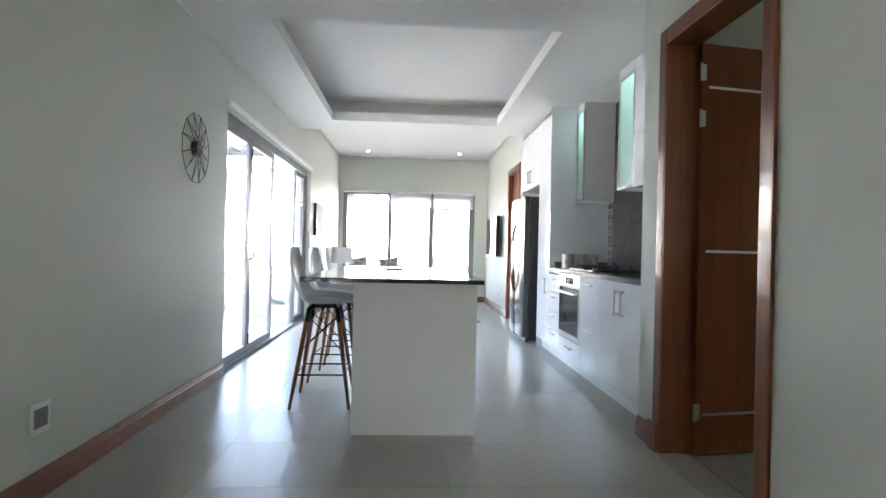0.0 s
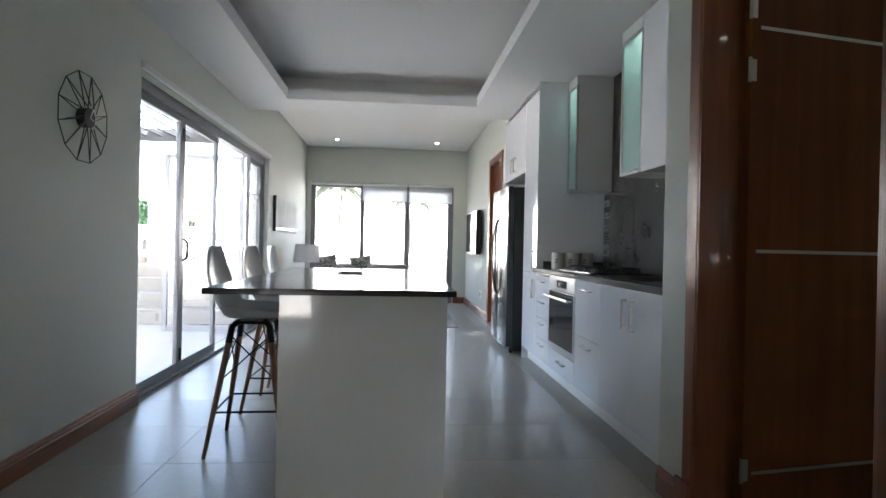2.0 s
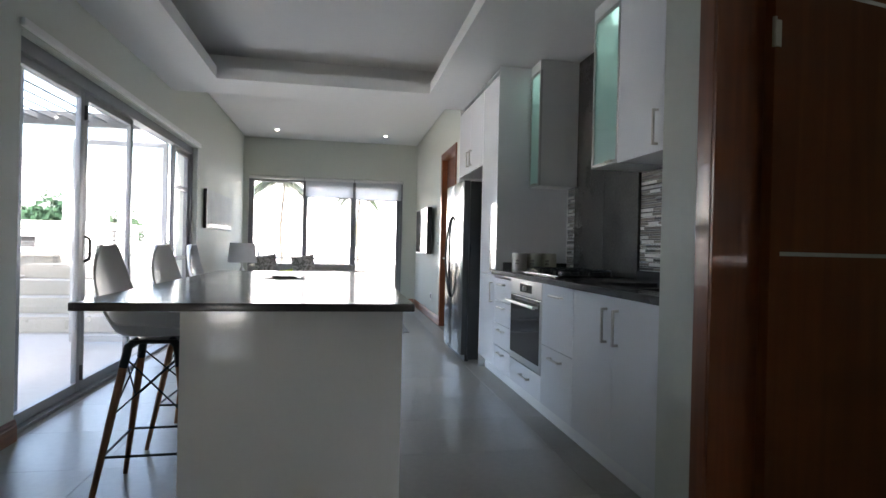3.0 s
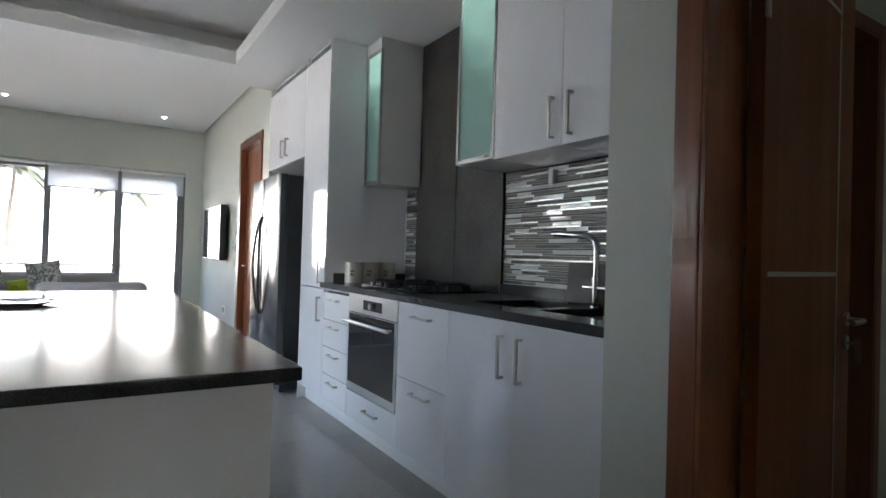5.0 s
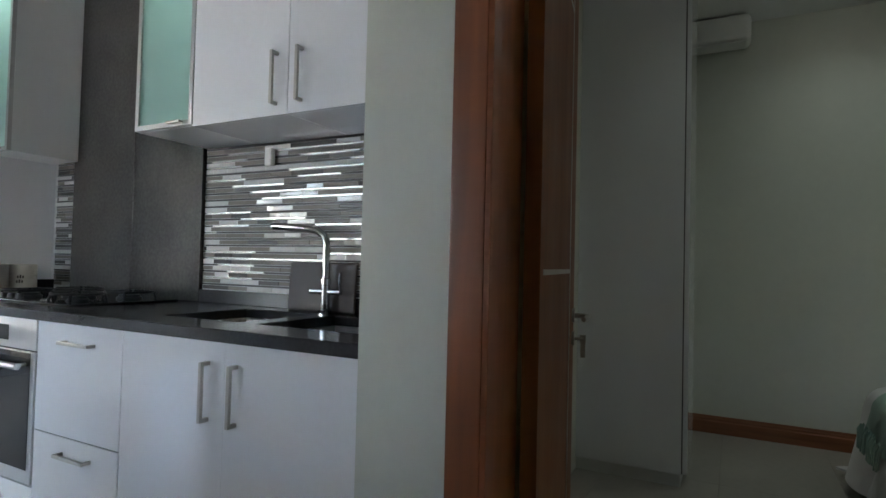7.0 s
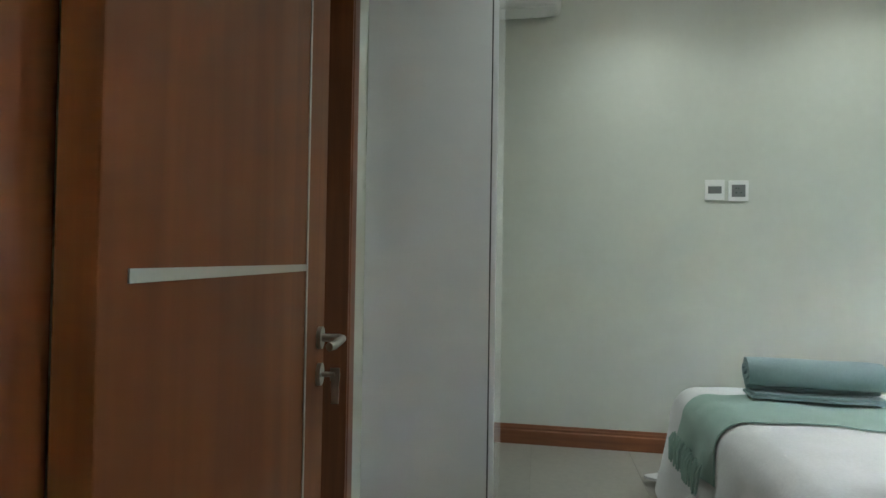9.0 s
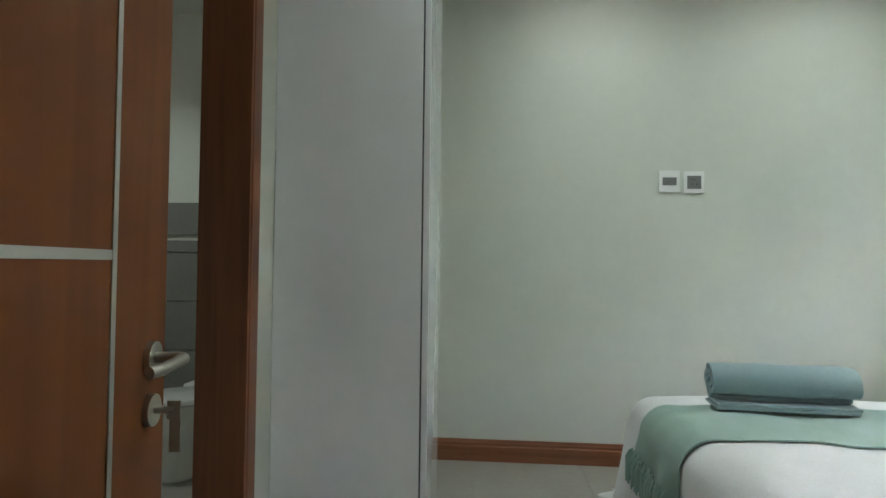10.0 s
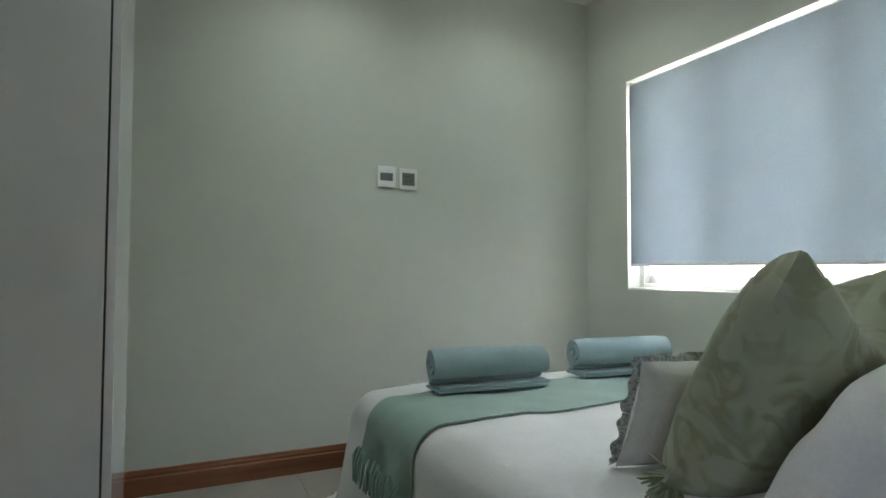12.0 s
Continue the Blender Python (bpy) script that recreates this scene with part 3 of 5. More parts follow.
def bar_handle(parent, x, y, z, length, upright):
    """A square bar handle on two feet, on a front that faces -x."""
    h, w = length / 2, 0.006
    bm = bmesh.new()
    if upright:
        box(x - 0.034, x - 0.022, y - w, y + w, z - h, z + h, 0.002, bm)
        for s in (-1, 1):
            box(x - 0.0225, x, y - w, y + w, z + s * (h - 0.006) - 0.006, z + s * (h - 0.006) + 0.006, 0.001, bm)
    else:
        box(x - 0.034, x - 0.022, y - h, y + h, z - w, z + w, 0.002, bm)
        for s in (-1, 1):
            box(x - 0.0225, x, y + s * (h - 0.006) - 0.006, y + s * (h - 0.006) + 0.006, z - w, z + w, 0.001, bm)
    return part("handle", bm, M_NICKEL, parent, "satin nickel bar handle")


def front(parent, name, y0, y1, z0, z1, x=None, handle=None, length=0.18):
    """A gloss front, 18 mm thick, with its handle: 'top' lies, a number stands at that y."""
    x = XF if x is None else x
    d = part(name, box(x, x + 0.018, y0 + 0.0015, y1 - 0.0015, z0 + 0.0015, z1 - 0.0015, 0.0015), M_WHITE, parent)
    if handle is not None:
        yy, zz, up = handle
        bar_handle(d, x, yy, zz, length, up)
    return d


def unit(name, y0, y1, z0, z1, label, x0=None, x1=None, category="kitchen cabinet", group="kitchen units"):
    x0 = XF + 0.02 if x0 is None else x0
    x1 = 3.785 if x1 is None else x1
    u = thing(name, (0, 0, 0), label, category, group)
    t = 0.016
    part("body", slab_with_holes("x", x0, x1 - t, (y0, y1), (z0, z1), [(y0 + t, y1 - t, z0 + t, z1 - t)]), M_CARCASS, u)
    part("back_panel", box(x1 - t + 0.001, x1, y0, y1, z0, z1), M_CARCASS, u)
    return u


Y = dict(a=4.575, sink=5.57, drw=6.083, oven=6.78, stack=7.25)
u = unit("sink_cabinet", Y["a"], Y["sink"] - 0.002, 0.12, 0.70, "white gloss sink cabinet with two doors and bar handles")
front(u, "door", Y["a"], 5.088, 0.12, 0.923, handle=(5.036, 0.772, True))
front(u, "door", 5.085, Y["sink"], 0.12, 0.923, handle=(5.153, 0.772, True))
solo("end_panel", box(XF - 0.004, 3.785, 4.5565, 4.573, 0.0, 0.926, 0.001), M_ALU, "narrow grey filler panel at the end of the units", "end panel")
u = unit("drawer_cabinet", Y["sink"] + 0.002, Y["drw"] - 0.002, 0.12, 0.923, "white gloss cabinet with two deep drawers")
front(u, "drawer", Y["sink"], Y["drw"], 0.515, 0.923, handle=(5.81, 0.855, False))
front(u, "drawer", Y["sink"], Y["drw"], 0.12, 0.515, handle=(5.81, 0.455, False))
u = unit("oven_housing", Y["drw"] + 0.002, Y["oven"] - 0.002, 0.12, 0.296, "white gloss drawer under the built-in oven")
front(u, "drawer", Y["drw"], Y["oven"], 0.12, 0.296, handle=(6.39, 0.22, False))
u = unit("drawer_stack", Y["oven"] + 0.002, Y["stack"] - 0.002, 0.12, 0.923, "white gloss stack of four drawers with bar handles")
for k in range(4):
    z0 = 0.12 + k * 0.194
    front(u, "drawer", Y["oven"], Y["stack"], z0, z0 + 0.193, handle=(7.02, z0 + 0.145, False), length=0.16)

ov = thing("oven", (0, 0, 0), "stainless steel built-in oven with black glass door", "oven")
part("body", box(XF + 0.012, 3.70, Y["drw"] + 0.006, Y["oven"] - 0.006, 0.304, 0.918, 0.002), M_DGREY, ov)
part("control_panel", box(XF - 0.004, XF + 0.012, Y["drw"] + 0.004, Y["oven"] - 0.004, 0.805, 0.922, 0.002), M_STEEL, ov)
part("display", box(XF - 0.006, XF - 0.0038, 6.28, 6.54, 0.832, 0.892, 0.001), M_OVENGLASS, ov)
part("knob", tube([(XF - 0.004, 6.41, 0.862), (XF - 0.026, 6.41, 0.862)], 0.019, sides=24), M_STEEL, ov)
od = part("oven_door", box(XF - 0.006, XF + 0.012, Y["drw"] + 0.004, Y["oven"] - 0.004, 0.304, 0.796, 0.003), M_STEEL, ov)
part("door_glass", box(XF - 0.0085, XF - 0.0058, Y["drw"] + 0.03, Y["oven"] - 0.03, 0.355, 0.7945, 0.001), M_OVENGLASS, od)
bm = tube([(XF - 0.05, Y["drw"] + 0.03, 0.75), (XF - 0.05, Y["oven"] - 0.03, 0.75)], 0.012, sides=14)
for yy in (Y["drw"] + 0.06, Y["oven"] - 0.06):
    tube([(XF - 0.004, yy, 0.75), (XF - 0.05, yy, 0.75)], 0.008, bm)
part("handle", bm, M_STEEL, od, "steel tube handle")

solo("plinth", box(3.20, 3.218, 4.575, 7.80, 0.0, 0.118, 0.001), M_CARCASS, "pale grey recessed kitchen plinth", "plinth")

tall = unit("tall_cabinet", Y["stack"] + 0.02, 7.78, 0.12, 2.752, "tall white gloss larder cabinet beside the fridge")
part("side_panel", box(XF, 3.787, Y["stack"] + 0.001, Y["stack"] + 0.0185, 0.12, 2.752, 0.001), M_WHITE, tall)
front(tall, "door", Y["stack"] + 0.02, 7.78, 0.12, 0.912, handle=(7.33, 0.76, True))
front(tall, "door", Y["stack"] + 0.02, 7.78, 0.915, 2.68, handle=(7.33, 1.04, True))
part("side_panel", box(XF, 3.787, 7.7815, 7.797, 0.0, 2.752, 0.001), M_CARCASS, tall)
uf = unit("fridge_top_cabinet", 7.80, 8.88, 1.955, 2.752, "white gloss cabinet above the fridge")
front(uf, "door", 7.80, 8.34, 1.955, 2.68, handle=(8.27, 2.10, True), length=0.16)
front(uf, "door", 8.34, 8.88, 1.955, 2.68, handle=(8.41, 2.10, True), length=0.16)
solo("end_panel", box(XF, 3.787, 8.882, 8.90, 0.0, 2.752, 0.001), M_CARCASS, "white end panel beside the fridge", "end panel")
# Dark sheet that puts the recess's deep shade into its colour.
solo("recess_back", box(3.795, 3.838, 7.80, 8.88, 0.0, 1.955), M_DGREY, "dark sheet standing in for the shade at the back of the fridge recess", "panel")

fr = thing("fridge", (2.975, 7.94, 0), "stainless steel side-by-side fridge with bowed handles", "fridge")
FW = 0.91
part("body", box(0.085, 0.78, 0.004, FW - 0.004, 0.03, 1.815, 0.006), M_DGREY, fr, "dark grey fridge body")
part("kick_grille", box(0.06, 0.10, 0.02, FW - 0.02, 0.012, 0.075, 0.004), M_BLACK, fr)
for s, (a, b) in enumerate(((0.0, FW * 0.56), (FW * 0.565, FW))):
    bm = box(0.018, 0.078, a + 0.002, b - 0.002, 0.08, 1.82, 0.004)
    d = part("door", bm, M_DGREY, fr, "dark-sided steel fridge door")
    skin = sheet(lambda uu, vv, a=a, b=b: (0.0165 - 0.012 * (1 - (2 * uu - 1) ** 4), a + 0.001 + (b - a - 0.002) * uu, 0.08 + 1.74 * vv), 16, 1, 0.001)
    part("steel_skin", skin, M_FRIDGE, d, "brushed steel door face")
    yc = FW * 0.5625
    pts = []
    for k in range(17):
        w = k / 16
        off = (0.012 + 0.085 * math.sin(math.pi * w)) * (-1 if s == 0 else 1)
        pts.append((0.004 - 0.045 * math.sin(math.pi * w) ** 0.5, yc + off, 0.62 + 0.86 * w))
    part("handle", tube(pts, 0.012, sides=10), M_DARK, d, "dark bowed handle")

ct = solo("worktop", slab_with_holes("z", 0.927, 0.965, (3.10, 3.788), (4.556, 7.248), [(3.27, 3.66, 4.70, 5.10), (3.27, 3.66, 5.18, 5.56)]), M_STONE, "polished dark granite worktop with two undermounted sinks", "worktop")
bv = ct.modifiers.new("edge", "BEVEL")
bv.width, bv.segments, bv.limit_method = 0.004, 2, "ANGLE"
solo("upstand", box(3.768, 3.7885, 4.556, 5.99, 0.9655, 1.025, 0.002), M_STONE, "dark granite upstand behind the sinks", "upstand")
solo("upstand", box(3.20, 3.788, 7.228, 7.2485, 0.9655, 1.03, 0.002), M_STONE, "dark granite upstand against the tall cabinet", "upstand")
cs = thing("cooker_splashback", (0, 0, 0), "dark slate splashback of two slabs behind the hob", "splashback")
part("stone_slab", box(3.766, 3.789, 5.99, 6.50, 0.9655, 2.75, 0.002), M_SLAB, cs)
part("stone_slab", box(3.764, 3.789, 6.502, 7.03, 0.9655, 2.75, 0.002), M_SLAB, cs)
for y0, y1 in ((4.69, 5.11), (5.17, 5.57)):
    bm = slab_with_holes("z", 0.912, 0.926, (3.26, 3.67), (y0, y1), [(3.28, 3.65, y0 + 0.02, y1 - 0.02)])
    box(3.27, 3.28, y0 + 0.012, y1 - 0.012, 0.745, 0.912, 0, bm)
    box(3.65, 3.66, y0 + 0.012, y1 - 0.012, 0.745, 0.912, 0, bm)
    box(3.28, 3.65, y0 + 0.012, y0 + 0.02, 0.745, 0.912, 0, bm)
    box(3.28, 3.65, y1 - 0.02, y1 - 0.012, 0.745, 0.912, 0, bm)
    box(3.27, 3.66, y0 + 0.012, y1 - 0.012, 0.735, 0.745, 0, bm)
    sk = solo("sink", bm, M_STEEL, "stainless steel undermounted sink bowl", "sink", "kitchen sinks")
    part("drain", lathe([(0.001, 0.0), (0.035, 0.0), (0.04, 0.004), (0.02, 0.003), (0.001, 0.001)], at=(3.465, (y0 + y1) / 2, 0.7455)), M_CHROME, sk)

tap = thing("kitchen_tap", (3.70, 5.18, 0.9655), "tall chrome kitchen mixer tap with cross levers", "tap")
part("base", lathe([(0.026, 0), (0.026, 0.012), (0.018, 0.018), (0.018, 0.11), (0.021, 0.112), (0.021, 0.135), (0.013, 0.14)]), M_CHROME, tap)
part("spout", tube([(0, 0, 0.135), (0, 0, 0.27), (-0.004, 0.012, 0.305), (-0.012, 0.04, 0.325), (-0.03, 0.09, 0.332), (-0.06, 0.22, 0.342), (-0.062, 0.23, 0.336)], 0.0155, sides=14), M_CHROME, tap)
part("lever", tube([(0, -0.075, 0.085), (0, 0.075, 0.085)], 0.011, sides=12), M_CHROME, tap)
part("lever", tube([(0, -0.068, 0.085), (-0.008, -0.075, 0.16)], 0.006, sides=10), M_CHROME, tap)
solo("chopping_board", box(0, 0.016, -0.17, 0.17, 0, 0.20, 0.03), M_BROWN, "dark brown chopping board leaning behind the tap", "chopping board", loc=(3.735, 5.24, 0.966)).rotation_euler = (0, radians(4), 0)
solo("bottle", lathe([(0.03, 0), (0.032, 0.01), (0.032, 0.11), (0.02, 0.125), (0.012, 0.13), (0.012, 0.15), (0.001, 0.152)], at=(3.70, 4.66, 0.9655)), M_BLACK, "small black soap bottle beside the tap", "bottle")
solo("splash_hook", box(3.752, 3.783, 5.545, 5.585, 1.58, 1.66, 0.008), M_PLASTIC, "small grey fitting on the tiled splashback", "wall fitting")

hob = thing("gas_hob", (3.24, 6.08, 0.966), "black gas hob with four burners and iron grates", "hob")
part("hob_plate", box(0, 0.49, 0, 0.75, 0, 0.008, 0.003), M_OVENGLASS, hob)
for bx0, by0, r in ((0.13, 0.17, 0.035), (0.36, 0.17, 0.045), (0.13, 0.56, 0.045), (0.36, 0.56, 0.035), (0.25, 0.37, 0.055)):
    b = part("burner", lathe([(r * 1.2, 0), (r * 1.2, 0.008), (r, 0.012), (r, 0.02), (0.001, 0.022)], at=(bx0, by0, 0.008)), M_DGREY, hob, "dark gas burner")
    part("cap", lathe([(r * 0.8, 0), (r * 0.85, 0.004), (0.001, 0.006)], at=(bx0, by0, 0.0305)), M_BLACK, b)
    bm = bmesh.new()
    for k in range(4):
        a = math.pi / 4 + k * math.pi / 2
        tube([(bx0 + 0.11 * math.cos(a), by0 + 0.11 * math.sin(a), 0.008), (bx0 + 0.10 * math.cos(a), by0 + 0.10 * math.sin(a), 0.042), (bx0 + 0.02 * math.cos(a), by0 + 0.02 * math.sin(a), 0.044)], 0.0065, bm, 6)
    tube([(bx0 + 0.10 * math.cos(q * math.pi / 10), by0 + 0.10 * math.sin(q * math.pi / 10), 0.041) for q in range(20)], 0.0055, bm, 6, closed=True)
    part("grate", bm, M_DARK, hob, "black cast iron grate")
for k in range(5):
    part("knob", lathe([(0.019, 0), (0.019, 0.004), (0.015, 0.006), (0.014, 0.024), (0.001, 0.025)], at=(0.035, 0.44 + 0.062 * k, 0.008), sides=20), M_BLACK, hob)

for k in range(3):
    x, y = 3.32 + k * 0.134, 7.15
    c = solo("canister", lathe([(0.063, 0), (0.065, 0.004), (0.065, 0.143), (0.061, 0.150), (0.001, 0.151)], at=(x, y, 0.9655)), M_CREAM, "cream storage canister with a dark printed flower", "canister", "canisters")
    bm = bmesh.new()
    for q in range(3):
        a = math.radians(235 + (q - 1) * 10)
        for zz in (0.06, 0.085):
            aa = a + (zz - 0.07) * 2
            px_, py_ = x + 0.0655 * math.cos(aa), y + 0.0655 * math.sin(aa)
            box(px_ - 0.003, px_ + 0.003, py_ - 0.003, py_ + 0.003, 0.9655 + zz - 0.008, 0.9655 + zz + 0.006 + 0.004 * (q % 2), 0.001, bm)
    part("print", bm, M_BROWN, c, "dark printed flower")


# Wall cabinets.
XU = 3.42
def wall_cabinet(y0, y1, label):
    return unit("wall_cabinet", y0, y1, 1.69, 2.752, label, XU + 0.02, 3.764 if y0 > 5.9 else 3.785, group="wall cabinets")


def gloss_base(parent, y0, y1):
    part("bottom_panel", box(XU + 0.02, 3.764, y0 + 0.001, y1 - 0.001, 1.682, 1.6895, 0.001), M_WHITE, parent)


def glass_door(parent, y0, y1):
    """A frosted glass door in a slim metal frame, lit from inside."""
    d = part("glass_door", slab_with_holes("x", XU, XU + 0.02, (y0 + 0.002, y1 - 0.002), (1.692, 2.668), [(y0 + 0.022, y1 - 0.022, 1.712, 2.648)]), M_STEEL, parent, "metal-framed frosted glass door")
    part("pane", box(XU + 0.007, XU + 0.012, y0 + 0.022, y1 - 0.022, 1.712, 2.648), M_FROST, d, "frosted green glass pane")
    part("handle", box(XU - 0.022, XU - 0.001, y0 + 0.05, y0 + 0.13, 1.70, 1.71, 0.002), M_NICKEL, d)
    part("top_rail", box(XU, XU + 0.018, y0 + 0.002, y1 - 0.002, 2.67, 2.75, 0.001), M_CARCASS, parent)
    part("cabinet_lamp", lathe([(0.03, 0), (0.03, 0.008), (0.001, 0.009)], at=(XU + 0.1, (y0 + y1) / 2, 2.722)), M_BULB, parent, "lit lamp inside the cabinet")


u = wall_cabinet(4.562, 5.143, "white gloss wall cabinet with a bar handle")
gloss_base(u, 4.562, 5.143)
front(u, "door", 4.562, 5.145, 1.68, 2.752, XU, (5.082, 1.81, True), 0.19)
u = wall_cabinet(5.147, 5.63, "white gloss wall cabinet with a bar handle")
gloss_base(u, 5.147, 5.63)
front(u, "door", 5.145, 5.632, 1.68, 2.752, XU, (5.197, 1.81, True), 0.19)
u = wall_cabinet(5.635, 5.985, "narrow wall cabinet with a lit frosted glass door")
glass_door(u, 5.634, 5.987)
u = wall_cabinet(7.0, 7.246, "narrow wall cabinet with a lit frosted glass door")
glass_door(u, 7.0, 7.246)
for y, yy in ((5.81, 5.81), (7.123, 7.123)):
    spot_lamp(XU + 0.1, y, 2.715, 0.22, 140, 0.8, (0.85, 1.0, 0.97))

# Island.
isl = thing("island", (0, 0, 0), "white gloss kitchen island base", "kitchen island")
part("body", box(1.285, 1.998, 4.52, 6.52, 0.0, 0.924, 0.002), M_CARCASS, isl)
part("end_panel", box(1.266, 2.017, 4.5, 4.5185, 0.0, 0.924, 0.002), M_WHITE, isl)
part("end_panel", box(1.266, 2.017, 6.5215, 6.54, 0.0, 0.924, 0.002), M_WHITE, isl)
for k in range(3):
    part("door", box(1.9995, 2.017, 4.5205 + k * 0.667, 5.185 + k * 0.667, 0.10, 0.920, 0.002), M_WHITE, isl)
part("side_panel", box(1.266, 1.2835, 4.5205, 6.5195, 0.0, 0.924, 0.002), M_WHITE, isl)
part("worktop", box(0.962, 2.048, 4.41, 6.62, 0.9255, 0.953, 0.004), M_STONE, isl, "polished dark granite top with overhang")
solo("plate", lathe([(0.001, 0), (0.07, 0), (0.12, 0.008), (0.13, 0.014), (0.12, 0.012), (0.001, 0.006)], at=(1.47, 5.92, 0.9535), sides=40), M_CERAMIC, "flat white plate on the island", "plate")


def bar_stool():
    s = thing("bar_stool", (0, 0, 0), "white plastic shell bar stool with splayed wooden legs", "bar stool", "bar stools")

    def shell(u, v):
        # u across, v from the front lip along the seat and up the back
        w = v * 3
        if w < 1.4:
            x, z = 0.235 - 0.26 * w, 0.735 - 0.018 * math.sin(w * 1.6)
        else:
            a = (w - 1.4) / 1.6
            x, z = -0.13 - 0.135 * math.sin(a * 1.5), 0.722 + 0.40 * a ** 1.35
        half = 0.228 * (1 - 0.86 * max(0, (v - 0.55) / 0.45) ** 2.6) ** 0.5 - 0.02 * max(0, 0.3 - v)
        s_ = 2 * u - 1
        half *= 1 - 0.10 * max(0, 0.12 - v) / 0.12
        edge = abs(s_) ** 2.6
        up = 0.075 * edge * (1 - abs(2 * v - 1) ** 3 * 0.8)
        fwd = 0.07 * edge * max(0, v - 0.35)
        return (x + fwd, s_ * half, z + up * (1 - max(0, v - 0.55)))
    part("seat_shell", sheet(shell, 14, 22, 0.008), M_SHELL, s)
    feet = {}
    for i, (sx, sy) in enumerate(((1, 1), (1, -1), (-1, 1), (-1, -1))):
        top, bot = Vector((0.10 * sx, 0.11 * sy, 0.685)), Vector((0.205 * sx, 0.235 * sy, 0.0))
        lg = part("leg", tube([bot, bot.lerp(top, 0.5), top.lerp(bot, 0.12)], 0.014, radii=[0.011, 0.0165, 0.0175], sides=12), M_LEG, s)
        part("socket", tube([top.lerp(bot, 0.13), top, top + Vector((-0.03 * sx, -0.03 * sy, 0.022))], 0.019, sides=12), M_BLACK, lg, "black metal leg socket")
        feet[(sx, sy)] = (top, bot)

    def at(k, t):
        return feet[k][1].lerp(feet[k][0], t)
    ring = [(1, 1), (1, -1), (-1, -1), (-1, 1)]
    for i in range(4):
        a, b = ring[i], ring[(i + 1) % 4]
        part("foot_rail", tube([at(a, 0.34), at(b, 0.34)], 0.006, sides=8), M_DARK, s)
        part("brace", tube([at(a, 0.58), at(b, 0.93)], 0.004, sides=6), M_DARK, s)
        part("brace", tube([at(b, 0.58), at(a, 0.93)], 0.004, sides=6), M_DARK, s)
    part("seat_mount", box(-0.10, 0.10, -0.11, 0.11, 0.695, 0.712, 0.004), M_BLACK, s)
    return s


st = bar_stool()
st.matrix_basis = pose(0.985, 5.26, 0, 0, 0, 2)
copy_thing(st, pose(0.985, 6.03, 0, 0, 0, -3))
copy_thing(st, pose(0.985, 6.75, 0, 0, 0, 4))

# ---- living room and lounge ----
ck = thing("wall_clock", (0.02, 5.285, 1.83), "black wire wall clock with a round dial", "clock")
outer, n = [], 12
for k in range(n):
    a = 2 * math.pi * (k + 0.5) / n
    outer.append((0.0, 0.255 * math.cos(a), 0.255 * math.sin(a)))
part("rim", tube(outer, 0.003, closed=True, sides=6), M_DARK, ck)
for k in range(n):
    a0, a1 = 2 * math.pi * k / n, 2 * math.pi * (k + 0.5) / n
    part("spoke", tube([(0.01, 0.06 * math.cos(a1), 0.06 * math.sin(a1)), outer[k]], 0.003, sides=6), M_DARK, ck)
    part("spoke", tube([(0.035, 0.065 * math.cos(a0), 0.065 * math.sin(a0)), outer[k]], 0.003, sides=6), M_DARK, ck)
part("dial", tube([(-0.018, 0, 0), (0.03, 0, 0)], 0.055, sides=32), M_DARK, ck, "black round dial")
for ang, ln in ((60, 0.05), (-20, 0.035)):
    a = radians(ang)
    part("pointer", tube([(0.033, 0, 0), (0.033, ln * math.cos(a), ln * math.sin(a))], 0.003, sides=6), M_PLASTIC, ck, "white clock pointer")


def wall_plate(name, axis, at, a, z, side, label, category, kind="socket", w=0.085, h=0.09):
    """A switch or socket plate with a grey insert."""
    r = thing(name, (0, 0, 0), label, category)

    def bx(d0, d1, u0, u1, z0, z1, b):
        d0, d1 = sorted((at + side * d0, at + side * d1))
        return box(d0, d1, u0, u1, z0, z1, b) if axis == "x" else box(u0, u1, d0, d1, z0, z1, b)
    part("plate", bx(0.001, 0.010, a - w / 2, a + w / 2, z - h / 2, z + h / 2, 0.003), M_PLASTIC, r)
    part("insert", bx(0.010, 0.012, a - w * 0.34, a + w * 0.34, z - h * (0.18 if kind == "switch" else 0.3), z + h * (0.18 if kind == "switch" else 0.3), 0.001), M_INSERT, r)
    if kind == "socket":
        for du, dz in ((-0.014, -0.012), (0.014, -0.012), (0, 0.014), (0.014, 0.016)):
            part("socket_hole", bx(0.0121, 0.0126, a + du - 0.003, a + du + 0.003, z + dz - 0.003, z + dz + 0.003, 0), M_BLACK, r)
    return r


wall_plate("wall_socket", "x", 0.0, 3.64, 0.356, 1, "white wall socket with grey insert above the skirting", "socket", w=0.135, h=0.14)
wall_plate("wall_socket", "x", 3.24, 11.35, 0.36, -1, "white wall socket on the lounge wall", "socket", w=0.15, h=0.12)
wall_plate("light_switch", "x", 3.24, 10.78, 1.2, -1, "white light switch beside the lounge door", "switch", "switch")
wall_plate("tv_outlet", "x", 6.49, 2.72, 1.638, -1, "white wall plate with a grey outlet", "switch", "switch", 0.115, 0.125)
wall_plate("wall_socket", "x", 6.49, 2.583, 1.632, -1, "white wall socket with grey insert high on the wall", "socket", w=0.115, h=0.125)

